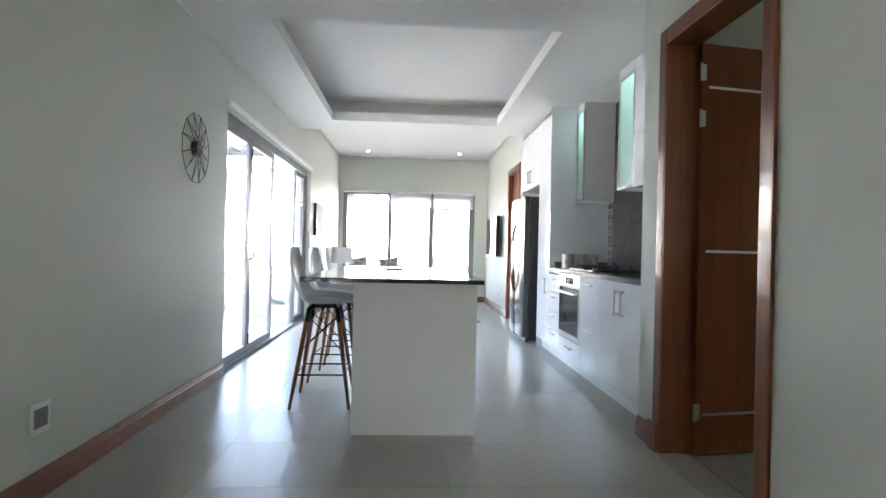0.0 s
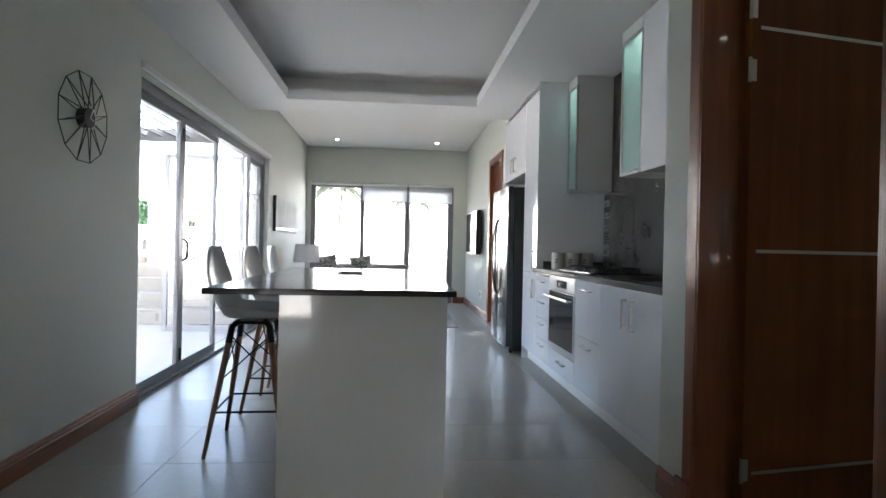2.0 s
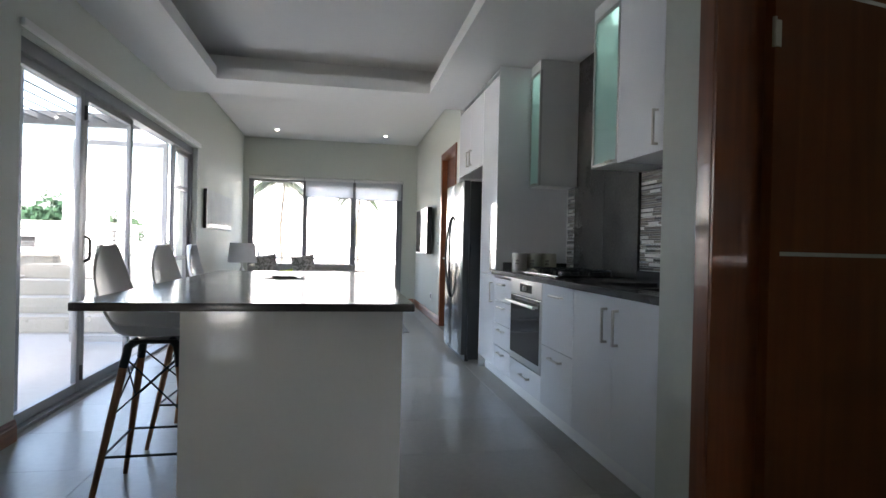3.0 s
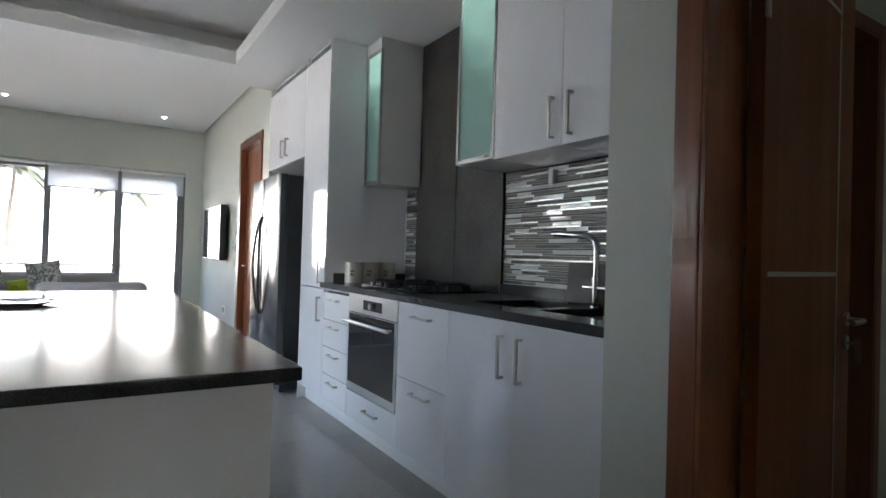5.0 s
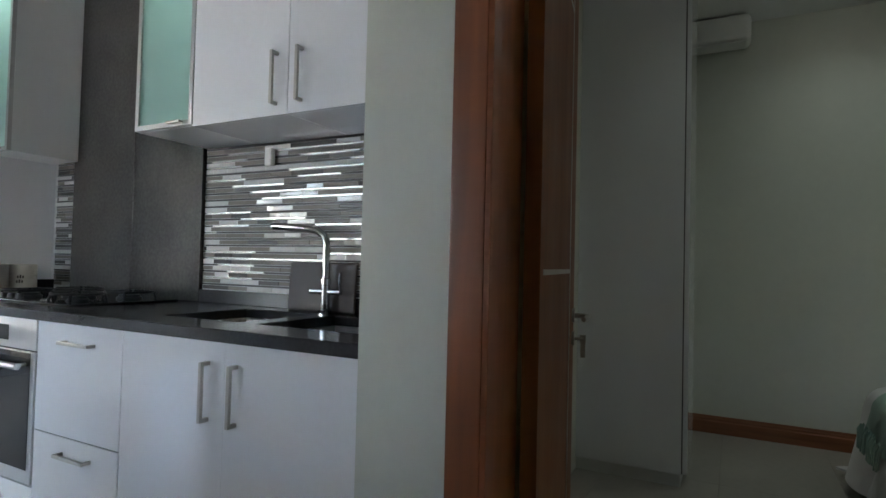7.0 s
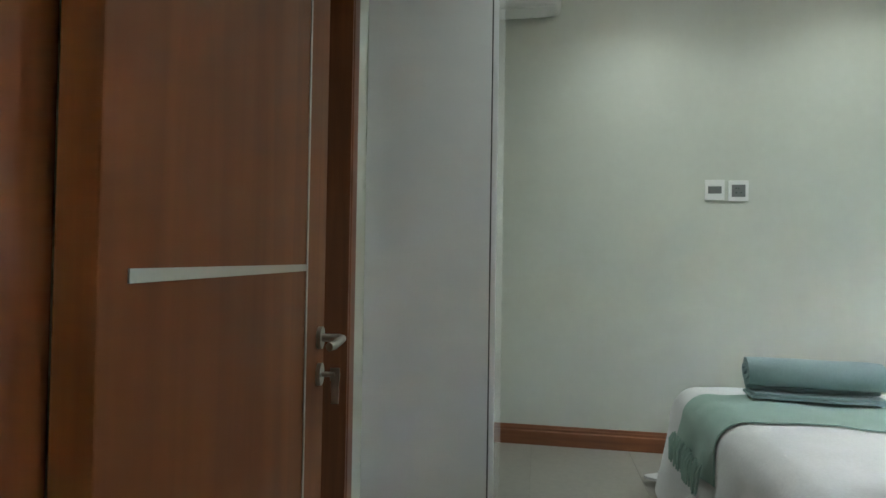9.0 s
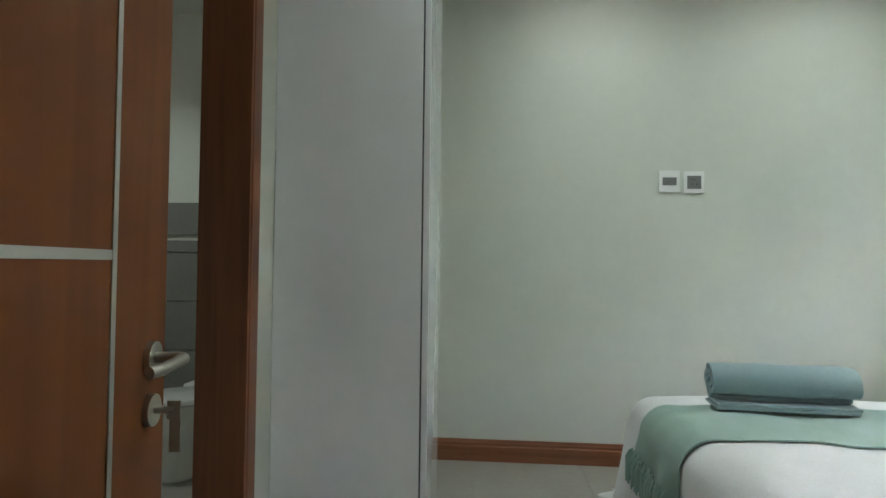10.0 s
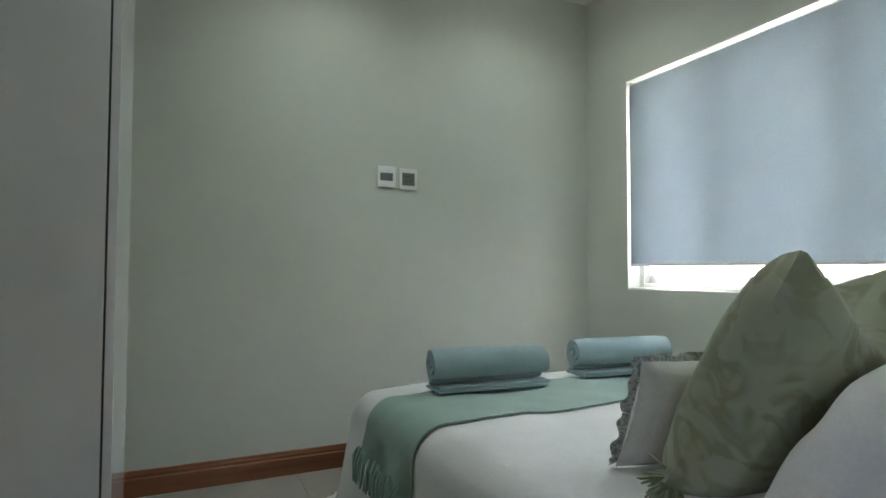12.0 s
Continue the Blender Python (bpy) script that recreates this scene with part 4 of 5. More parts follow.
tv = thing("television", (3.16, 11.74, 1.405), "black flat television on the lounge wall", "television")
part("screen_body", box(-0.05, 0.03, -0.62, 0.62, -0.37, 0.37, 0.008), M_BLACK, tv)
part("screen", box(-0.0525, -0.0502, -0.60, 0.60, -0.345, 0.352), M_OVENGLASS, tv)
part("bracket", box(0.0305, 0.079, -0.12, 0.12, -0.12, 0.12, 0.004), M_DARK, tv)

pc = thing("canvas_picture", (0, 0, 0), "pale canvas print hung on the lounge wall", "picture")
part("canvas", box(0.002, 0.045, 10.345, 12.06, 1.33, 1.85, 0.003), M_CANVAS, pc)
part("edge", box(0.002, 0.046, 10.33, 10.344, 1.328, 1.852, 0.001), M_DARK, pc)
bm = bmesh.new()
rng = random.Random(3)
edge = []
for k in range(70):
    y = 10.39 + 1.62 * k / 69
    edge.append((bm.verts.new((0.0462, y, 1.355)), bm.verts.new((0.0462, y, 1.37 + 0.06 * rng.random() ** 2))))
for a, b in zip(edge, edge[1:]):
    bm.faces.new((a[0], b[0], b[1], a[1]))
part("painted_shoreline", bm, M_DGREY, pc, "dark painted shoreline strokes")


def rounded(x0, x1, y0, y1, z0, z1, b=0.06):
    return box(x0, x1, y0, y1, z0, z1, b, seg=4)


sf = thing("sofa", (0, 0, 0), "grey fabric sofa below the lounge windows", "sofa")
part("base", rounded(0.15, 2.05, 12.35, 13.15, 0.10, 0.40), M_SOFA, sf)
part("backrest", rounded(0.15, 2.05, 13.0, 13.25, 0.35, 0.78, 0.08), M_SOFA, sf)
for a in ((0.10, 0.30), (1.9, 2.1)):
    part("arm", rounded(*a, 12.35, 13.2, 0.10, 0.62), M_SOFA, sf)
for a in ((0.31, 1.09), (1.11, 1.89)):
    part("seat_cushion", rounded(*a, 12.33, 13.0, 0.40, 0.54), M_SOFA, sf)
for x in (0.2, 2.0):
    for y in (12.42, 13.1):
        part("leg", lathe([(0.02, 0), (0.025, 0.1)], at=(x, y, 0)), M_BLACK, sf)
ac = thing("armchair", (1.72, 10.35, 0), "low grey fabric armchair with a rounded back", "armchair", rz=0)
part("base", rounded(-0.42, 0.42, -0.1, 0.62, 0.12, 0.42), M_SOFA, ac)
part("backrest", rounded(-0.50, 0.50, -0.22, -0.04, 0.30, 0.80, 0.08), M_SOFA, ac)
for s in (-1, 1):
    part("arm", rounded(*sorted((s * 0.36, s * 0.50)), -0.1, 0.6, 0.12, 0.60), M_SOFA, ac)
for sx in (-1, 1):
    for yy in (-0.12, 0.52):
        part("leg", lathe([(0.018, 0), (0.022, 0.125)], at=(sx * 0.38, yy, 0)), M_BLACK, ac)


def pillow(w, h, d, power=2.4, pinch=0.08, chop=0.0):
    """A stuffed cushion in the y, z plane, d thick, with drawn-out corners."""
    bm = bmesh.new()
    bmesh.ops.create_grid(bm, x_segments=24, y_segments=24, size=1)
    vs = {}
    grid = [v.co.copy() for v in bm.verts]
    bm.free()
    bm = bmesh.new()
    for side in (1, -1):
        for k, c in enumerate(grid):
            u, v = c.x, c.y
            swell = (max(0, 1 - abs(u) ** power) * max(0, 1 - abs(v) ** power)) ** 0.45
            draw = 1 - pinch * ((1 - v * v) * (u * u)) 
            draw2 = 1 - pinch * ((1 - u * u) * (v * v))
            wr = 0.02 * (1 - u * u) * (1 - v * v) * noise.noise(Vector((u * 3, v * 3, side * 5.0 + w * 9)))
            vs[(side, k)] = bm.verts.new((side * d / 2 * swell + wr, u * w / 2 * draw, v * h / 2 * draw2 - chop * h * (1 - u * u) ** 2 * max(0, v) ** 2))
    m = 25
    for side in (1, -1):
        for i in range(m - 1):
            for j in range(m - 1):
                q = [vs[(side, i * m + j)], vs[(side, (i + 1) * m + j)], vs[(side, (i + 1) * m + j + 1)], vs[(side, i * m + j + 1)]]
                bm.faces.new(q if side == 1 else q[::-1])
    bmesh.ops.remove_doubles(bm, verts=bm.verts, dist=0.0008)
    return bm


def cushion(name, loc, rot, size, mat, label, group, **kw):
    ob = solo(name, pillow(*size, **kw), mat, label, "cushion", group)
    ob.matrix_basis = pose(*loc, *rot)
    return ob


for x, rz, mat, lab in ((0.50, 80, M_PRINT, "grey and white printed cushion on the sofa"), (0.86, 86, M_LIME, "lime green cushion on the sofa"), (1.15, 96, M_PRINT, "grey and white printed cushion on the sofa")):
    sz = (0.42, 0.38, 0.14) if mat is M_PRINT else (0.24, 0.17, 0.11)
    cushion("cushion", (x, 12.80, 0.54 + sz[1] / 2 + (0.03 if mat is M_PRINT else -0.02)), (8, 0, rz - 180), sz, mat, lab, "sofa cushions")

sd = thing("side_table", (0.34, 11.35, 0), "small white round side table", "side table")
part("tabletop", lathe([(0.22, 0.50), (0.225, 0.505), (0.225, 0.52), (0.001, 0.522)]), M_PLASTIC, sd)
part("stem", lathe([(0.14, 0), (0.14, 0.012), (0.02, 0.03), (0.018, 0.50)]), M_PLASTIC, sd)
lp = thing("table_lamp", (0.34, 11.35, 0.522), "white table lamp with a drum shade", "lamp")
part("lamp_base", lathe([(0.09, 0), (0.09, 0.015), (0.03, 0.03), (0.05, 0.12), (0.045, 0.2), (0.012, 0.26), (0.012, 0.34)]), M_CERAMIC, lp)
part("shade", sheet(lambda u, v: ((0.21 - 0.03 * v) * math.cos(2 * math.pi * u), (0.21 - 0.03 * v) * math.sin(2 * math.pi * u), 0.33 + 0.29 * v), 32, 1, 0.003), M_LINEN, lp)
solo("rug", box(0.5, 2.72, 9.9, 12.2, 0.0, 0.014, 0.005), M_RUG, "dark grey patterned rug on the lounge floor", "rug")

for x, y, z in ((0.68, 12.5, H_LOU), (2.54, 12.53, H_LOU)):
    d = thing("downlight", (x, y, z), "round recessed ceiling downlight, lit", "downlight", "downlights")
    part("ring", lathe([(0.035, -0.001), (0.05, -0.001), (0.05, -0.008), (0.036, -0.008)]), M_PLASTIC, d)
    part("lens", lathe([(0.001, -0.026), (0.018, -0.023), (0.030, -0.014), (0.034, -0.003), (0.001, -0.002)]), M_BULB, d)

# ---- bedroom ----
wr = thing("wardrobe", (0, 0, 0), "tall white gloss fitted wardrobe", "wardrobe")
part("side_panel", box(5.245, 5.263, 4.0, 4.568, 0.07, 2.96, 0.002), M_WHITE, wr)
part("body", box(5.265, 5.68, 4.0, 4.568, 0.07, 2.96, 0.001), M_CARCASS, wr)
part("door", box(5.247, 5.68, 3.970, 3.994, 0.075, 2.95, 0.0015), M_WHITE, wr)
# The shadow in the gap behind the door, made as a dark strip.
part("gap_seal", box(5.25, 5.66, 3.9945, 3.9995, 0.075, 2.95), M_DGREY, wr, "dark strip standing in for the shadow behind the wardrobe door")
part("plinth", box(5.262, 5.68, 4.005, 4.568, 0.0, 0.068, 0.001), M_CARCASS, wr)

ai = thing("air_conditioner", (0, 0, 0), "white wall-mounted air conditioner", "air conditioner")
part("casing", box(6.27, 6.488, 3.665, 4.46, 2.765, 2.955, 0.04, seg=4), M_PLASTIC, ai)
part("outlet_flap", box(6.285, 6.44, 3.70, 4.42, 2.757, 2.7645, 0.002), M_PLASTIC, ai)

BX0, BX1, BY0, BY1, BZ = 3.62, 5.83, 1.60, 3.12, 0.58
bed = thing("bed", (0, 0, 0), "made-up double bed with white bedding", "bed")
part("base", box(BX0 + 0.05, BX1 - 0.10, BY0 + 0.06, BY1 - 0.06, 0.10, 0.30, 0.02), M_SOFA, bed)
part("mattress", box(BX0 + 0.02, BX1 - 0.08, BY0 + 0.04, BY1 - 0.04, 0.30, BZ - 0.02, 0.05, seg=4), M_LINEN, bed)
for x in (BX0 + 0.12, BX1 - 0.2):
    for y in (BY0 + 0.14, BY1 - 0.14):
        part("leg", lathe([(0.025, 0), (0.03, 0.1)], at=(x, y, 0)), M_BLACK, bed)


def drape(s, half, top, drop_out):
    """Across the bed: a flat top, a rounded shoulder and a hanging side. s in metres from the middle."""
    r = 0.12
    a = abs(s)
    if a < half - r:
        return a, top
    b = a - (half - r)
    if b < r * math.pi / 2:
        t = b / r
        return half - r + r * math.sin(t), top - r + r * math.cos(t)
    e = b - r * math.pi / 2
    return half + drop_out * e, top - r - e


def bed_cloth(x0, x1, half_y, top, reach, lift, folds, foot=None):
    yc = (BY0 + BY1) / 2

    def fn(u, v):
        s = (2 * v - 1) * reach
        x = x0 + (x1 - x0) * u
        ya, z = drape(s, half_y, top, 0.14)
        hang = max(0.0, top - 0.12 - z)
        wv = hang * folds * math.sin(x * 17 + 2 * math.sin(x * 5)) * 0.12
        ya += wv + lift
        z += 0.010 * noise.noise(Vector((x * 4, s * 4, 1.7))) + lift
        z += 0.006 * noise.noise(Vector((x * 9, s * 8, 4.1)))
        y = yc + math.copysign(ya, s)
        if foot is not None and x > foot - 0.12:
            b = x - (foot - 0.12)
            t = min(b / 0.12, math.pi / 2)
            e = max(0, b - 0.12 * math.pi / 2)
            z2 = z - 0.12 * (1 - math.cos(t)) - e
            x = foot - 0.12 + 0.12 * math.sin(t) + 0.55 * e
            z = max(z2, 0.05)
        return (x, y, max(z, 0.045))
    return fn


half = (BY1 - BY0) / 2
part("duvet", sheet(bed_cloth(BX0, BX1 + 0.42, half, BZ, half + 0.46, 0.0, 1.0, BX1), 90, 90, 0.012), M_LINEN, bed)
th = thing("throw", (0, 0, 0), "sage green fringed throw laid across the bed", "throw")
part("cloth", sheet(bed_cloth(5.06, 5.53, half, BZ, half + 0.20, 0.011, 1.2), 30, 90, 0.006), M_THROW, th)
bm = bmesh.new()
rng = random.Random(5)
for k in range(34):
    x = 5.07 + 0.45 * k / 33
    y = BY1 + 0.052 + 0.02 * rng.random()
    z = BZ - 0.07 - 0.13
    tube([(x, y - 0.012, z + 0.03), (x + 0.006 * rng.uniform(-1, 1), y, z), (x + 0.012 * rng.uniform(-1, 1), y + 0.006, z - 0.085)], 0.004, bm, 6, radii=[0.003, 0.0065, 0.004])
part("fringe", bm, M_THROW, th, "knotted sage fringe")


def rolled_towel(loc, rz, length):
    t = thing("rolled_towel", loc, "rolled duck-egg blue bath towel on a folded towel", "towel", "bath towels", rz)
    bm = bmesh.new()
    turns, n = 3.0, 120
    prof = []
    for k in range(n + 1):
        a = 2 * math.pi * turns * k / n
        r = 0.008 + 0.074 * k / n
        prof.append((-r * math.cos(a + 4.6), r * math.sin(a + 4.6)))
    rows = []
    steps = 22
    for e in range(steps + 1):
        w = e / steps
        y = (w - 0.5) * length
        sag = 1 - 0.05 * math.sin(math.pi * w)
        end = 1 - 0.10 * abs(2 * w - 1) ** 4
        row = []
        for k, (c, s_) in enumerate(prof):
            puff = 1 + 0.05 * noise.noise(Vector((c * 22, y * 14, s_ * 22 + loc[1]))) * (k / n)
            out = 0.012 * (1 - k / n) * (1 if e == steps else -1 if e == 0 else 0) + 0.004 * math.sin(k * 0.21)  * (1 if e in (0, steps) else 0)
            row.append(bm.verts.new((c * sag * end * puff + 0.003 * math.sin(9 * w), y + out, 0.1 + s_ * sag * end * puff)))
        rows.append(row)
    for a, b in zip(rows, rows[1:]):
        for k in range(n):
            bm.faces.new((a[k], a[k + 1], b[k + 1], b[k]))
    bmesh.ops.recalc_face_normals(bm, faces=bm.faces)
    bmesh.ops.solidify(bm, geom=bm.faces[:], thickness=0.0175)
    part("roll", bm, M_TOWEL, t)
    for z0, half_w, slip in ((0.0, 0.074, 0.006), (0.0125, 0.070, -0.004)):
        def layer(u, v, z0=z0, half_w=half_w, slip=slip):
            yy = (v - 0.5) * (length - 0.02) + slip
            return ((2 * u - 1) * half_w + 0.004 * noise.noise(Vector((u * 3, yy * 8, z0 * 90))), yy, z0 + 0.010 + 0.002 * noise.noise(Vector((u * 5, yy * 9, z0 * 50 + 3))))
        part("folded_layer", sheet(layer, 10, 30, 0.010), M_TOWEL, t)
    return t


rolled_towel((5.47, 2.61, BZ + 0.022), -4, 0.52)
rolled_towel((5.50, 1.86, BZ + 0.022), -6, 0.52)

lc = cushion("lace_cushion", (4.44, 2.58, 0.735), (0, -20, -4), (0.44, 0.30, 0.15), M_CUSHW, "small white cushion with sage lace edging", "bed cushions")
part("lace_edge", sheet(lambda u, v: (0.006 + 0.014 * v + (0.001 + 0.006 * v) * math.sin(u * 150), (0.206 + 0.018 * v + 0.004 * v * math.sin(u * 97)) * max(-1, min(1, 1.55 * math.cos(2 * math.pi * u))), (0.136 + 0.018 * v + 0.004 * v * math.sin(u * 83)) * max(-1, min(1, 1.55 * math.sin(2 * math.pi * u)))), 420, 3), M_LACE, lc, "ruffled sage lace edging")
sc = cushion("sage_cushion", (4.15, 2.56, 0.875), (0, -31, 2), (0.60, 0.59, 0.28), M_CUSH, "sage green cushion with a scroll pattern", "bed cushions", power=3.0, pinch=0.03, chop=0.27)
bm = bmesh.new()
rng = random.Random(8)
for k in range(60):
    d = Vector((rng.gauss(0, 0.6), 0.75 + rng.gauss(0, 0.35), -0.7 + rng.gauss(0, 0.3))).normalized() * rng.uniform(0.04, 0.085)
    o = Vector((0, 0.262, -0.268))
    tube([o, o + d * 0.5 + Vector((0.006, 0, 0)), o + d], 0.004, bm, 5, radii=[0.005, 0.004, 0.0025])
part("tassel", bm, M_CUSH, sc, "frayed sage tassel at the corner")
cushion("sage_cushion", (4.08, 1.93, 0.875), (0, -31, -4), (0.60, 0.59, 0.28), M_CUSH, "sage green cushion with a scroll pattern", "bed cushions", power=3.0, pinch=0.03, chop=0.27)
cushion("pillow", (3.86, 2.66, 0.80), (0, -40, 0), (0.66, 0.48, 0.26), M_LINEN, "plump white pillow against the cushions", "pillows")
cushion("pillow", (3.86, 1.98, 0.80), (0, -40, 0), (0.66, 0.48, 0.26), M_LINEN, "plump white pillow against the cushions", "pillows")

for x, y in ((5.86, 3.14), (5.86, 1.95), (4.5, 3.4), (4.5, 1.95)):
    d = thing("downlight", (x, y, H_BED), "round recessed bedroom downlight, lit", "downlight", "bedroom downlights")
    part("ring", lathe([(0.035, -0.001), (0.05, -0.001), (0.05, -0.008), (0.036, -0.008)]), M_PLASTIC, d)
    part("lens", lathe([(0.001, -0.026), (0.018, -0.023), (0.030, -0.014), (0.034, -0.003), (0.001, -0.002)]), M_BULB, d)
    spot_lamp(x, y, H_BED - 0.032, 0.28, 150, 1.0, (0.88, 1.0, 0.96))

# ---- bathroom ----
to = thing("toilet", (6.07, 5.42, 0), "white ceramic toilet with closed lid", "toilet")
part("bowl", lathe([(0.12, 0), (0.13, 0.02), (0.11, 0.15), (0.15, 0.30), (0.185, 0.38), (0.19, 0.40), (0.001, 0.40)], sides=28), M_CERAMIC, to)
part("lid", lathe([(0.195, 0.405), (0.20, 0.415), (0.195, 0.43), (0.15, 0.437), (0.001, 0.44)], sides=32), M_CERAMIC, to, "white toilet lid")
part("cistern", box(0.24, 0.40, -0.11, 0.11, 0.388, 0.435, 0.03, seg=3), M_CERAMIC, to)
part("neck", box(0.05, 0.40, -0.11, 0.11, 0.0, 0.385, 0.03, seg=3), M_CERAMIC, to)
# Spot and fitting out of view, added to brighten the bathroom.
spot_lamp(5.6, 5.9, 2.66, 0.34, 130, 0.8, (0.9, 1.0, 0.95))
d = thing("downlight", (5.6, 5.9, 2.7), "unseen recessed bathroom downlight, added to light the room", "downlight", "downlights")
part("ring", lathe([(0.035, -0.001), (0.05, -0.001), (0.05, -0.008), (0.036, -0.008)]), M_PLASTIC, d)
part("lens", lathe([(0.001, -0.026), (0.018, -0.023), (0.030, -0.014), (0.034, -0.003), (0.001, -0.002)]), M_BULB, d)

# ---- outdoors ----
structure("ground", box(-400, 400, -300, 500, -0.6, -0.45), M_GROUND, "ground to the horizon with haze put into its pale colour")
# Emitting sheet added to stand in for bright white sky at the horizon.
M_BACKDROP_GLOW = glow("backdrop_glow", (0.97, 0.98, 1.0), 0.35)
structure("backdrop", box(-330, 330, 320, 322, -0.5, 42), M_BACKDROP_GLOW, "added glowing sheet that whitens the horizon beyond the garden")
structure("patio", box(-9, -0.251, 4.0, 16.0, -0.45, -0.02), M_PATIO, "pale paved patio")
structure("balcony_floor", box(-0.25, 4.2, 13.631, 16.0, -0.45, -0.02), M_PATIO, "pale paved balcony floor")
pw = thing("balcony_wall", (0, 0, 0), "low cream plastered balcony wall", "garden wall", kind="structure")
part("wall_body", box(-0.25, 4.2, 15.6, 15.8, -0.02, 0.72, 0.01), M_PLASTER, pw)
rl = thing("balcony_rail", (0, 0, 0), "slim grey steel rail on the balcony wall", "railing")
part("top_rail", tube([(-0.25, 15.7, 0.825), (4.2, 15.7, 0.825)], 0.02), M_DGREY, rl)
for k in range(5):
    part("post", tube([(-0.2 + k * 1.08, 15.7, 0.721), (-0.2 + k * 1.08, 15.7, 0.815)], 0.014), M_DGREY, rl)

pool = thing("raised_pool", (0, 0, 0), "raised cream plastered pool with turquoise water", "pool")
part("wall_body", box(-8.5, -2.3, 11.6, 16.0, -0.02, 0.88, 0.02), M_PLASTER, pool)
part("coping", slab_with_holes("z", 0.881, 0.93, (-8.5, -2.25), (11.55, 16.0), [(-8.1, -2.7, 11.95, 15.6)]), M_PATIO, pool)
part("water", box(-8.09, -2.71, 11.96, 15.59, 0.882, 0.905), M_WATER, pool, "turquoise pool water")
pl = thing("planter_wall", (0, 0, 0), "low cream plastered planter wall", "garden wall")
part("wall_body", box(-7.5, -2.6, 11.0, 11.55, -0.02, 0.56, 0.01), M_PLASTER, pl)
part("coping", box(-7.55, -2.55, 10.95, 11.548, 0.561, 0.61, 0.01), M_PATIO, pl)
sp = thing("garden_steps", (0, 0, 0), "pale plastered steps up to the pool", "steps")
for k in range(4):
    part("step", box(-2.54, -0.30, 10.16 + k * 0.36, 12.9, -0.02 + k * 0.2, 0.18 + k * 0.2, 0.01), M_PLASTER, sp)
cushion("garden_cushion", (-0.62, 10.36, 0.29), (30, -62, 10), (0.34, 0.30, 0.12), M_GREENBAG, "folded grey-green garden cushion on the outdoor steps", "garden cushions")
gr = thing("pool_fence", (0, 0, 0), "grey steel pool fence with thin rails", "railing")
for k in range(9):
    part("post", tube([(-9 + k * 1.1, 17.0, -0.45), (-9 + k * 1.1, 17.0, 1.35)], 0.025), M_DGREY, gr)
for z in (0.75, 1.05, 1.35):
    part("rail", tube([(-9, 17.0, z), (-0.2, 17.0, z)], 0.014), M_DGREY, gr)
be = thing("garden_lounger", (-1.7, 13.6, 0.78), "dark folded garden lounger on the upper terrace", "lounger")
for z, x in ((0.42, 0.0), (0.50, 0.06), (0.34, -0.05)):
    part("slat", box(-0.75 + x, 0.75 + x, -0.2, 0.2, z, z + 0.025, 0.006), M_DGREY, be)
for s in (-1, 1):
    part("leg", tube([(s * 0.6, -0.18, 0.0), (s * 0.35, 0.18, 0.36)], 0.018), M_DGREY, be)
    part("leg", tube([(s * 0.6, 0.18, 0.0), (s * 0.35, -0.18, 0.36)], 0.018), M_DGREY, be)
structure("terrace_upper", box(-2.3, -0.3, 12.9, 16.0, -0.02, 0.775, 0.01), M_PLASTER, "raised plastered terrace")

pg = thing("pergola", (0, 0, 0), "grey louvred pergola over the patio", "pergola")
for y in (7.3, 10.6):
    part("beam", box(-5.6, -0.4, y - 0.06, y + 0.06, 2.62, 2.80, 0.006), M_DGREY, pg)
for x in (-5.5,):
    for y in (7.3, 10.6):
        part("post", box(x - 0.05, x + 0.05, y - 0.05, y + 0.05, -0.02, 2.62, 0.006), M_ALU, pg)
for k in range(25):
    x = -5.45 + k * 0.205
    bm = box(-0.095, 0.095, 7.36, 10.54, -0.008, 0.008, 0.003)
    s = part("louvre", bm, M_DGREY, pg)
    s.location, s.rotation_euler = (x, 0, 2.72), (0, radians(24), 0)


def far_house(loc, w, d, h):
    """A low white house seen beyond the pool: walls, overhanging flat roof and a row of windows."""
    o = thing("house", loc, "low white house with dark windows beyond the pool", "house")
    part("wall", box(-w / 2, w / 2, 0, d, 0, h, 0.02), M_HOUSE, o)
    part("roof", box(-w / 2 - 0.3, w / 2 + 0.3, -0.3, d + 0.3, h + 0.001, h + 0.16, 0.02), M_CEIL, o)
    for k in range(4):
        x = -w / 2 + w * (k + 0.5) / 4
        q = part("window", box(x - 0.42, x + 0.42, -0.03, -0.001, h - 0.85, h - 0.35, 0.01), M_PLASTIC, o)
        part("pane", box(x - 0.37, x + 0.37, -0.036, -0.031, h - 0.80, h - 0.40), M_OVENGLASS, q)
    return o


far_house((-10.2, 25.0, -0.45), 6.6, 4.0, 2.05)


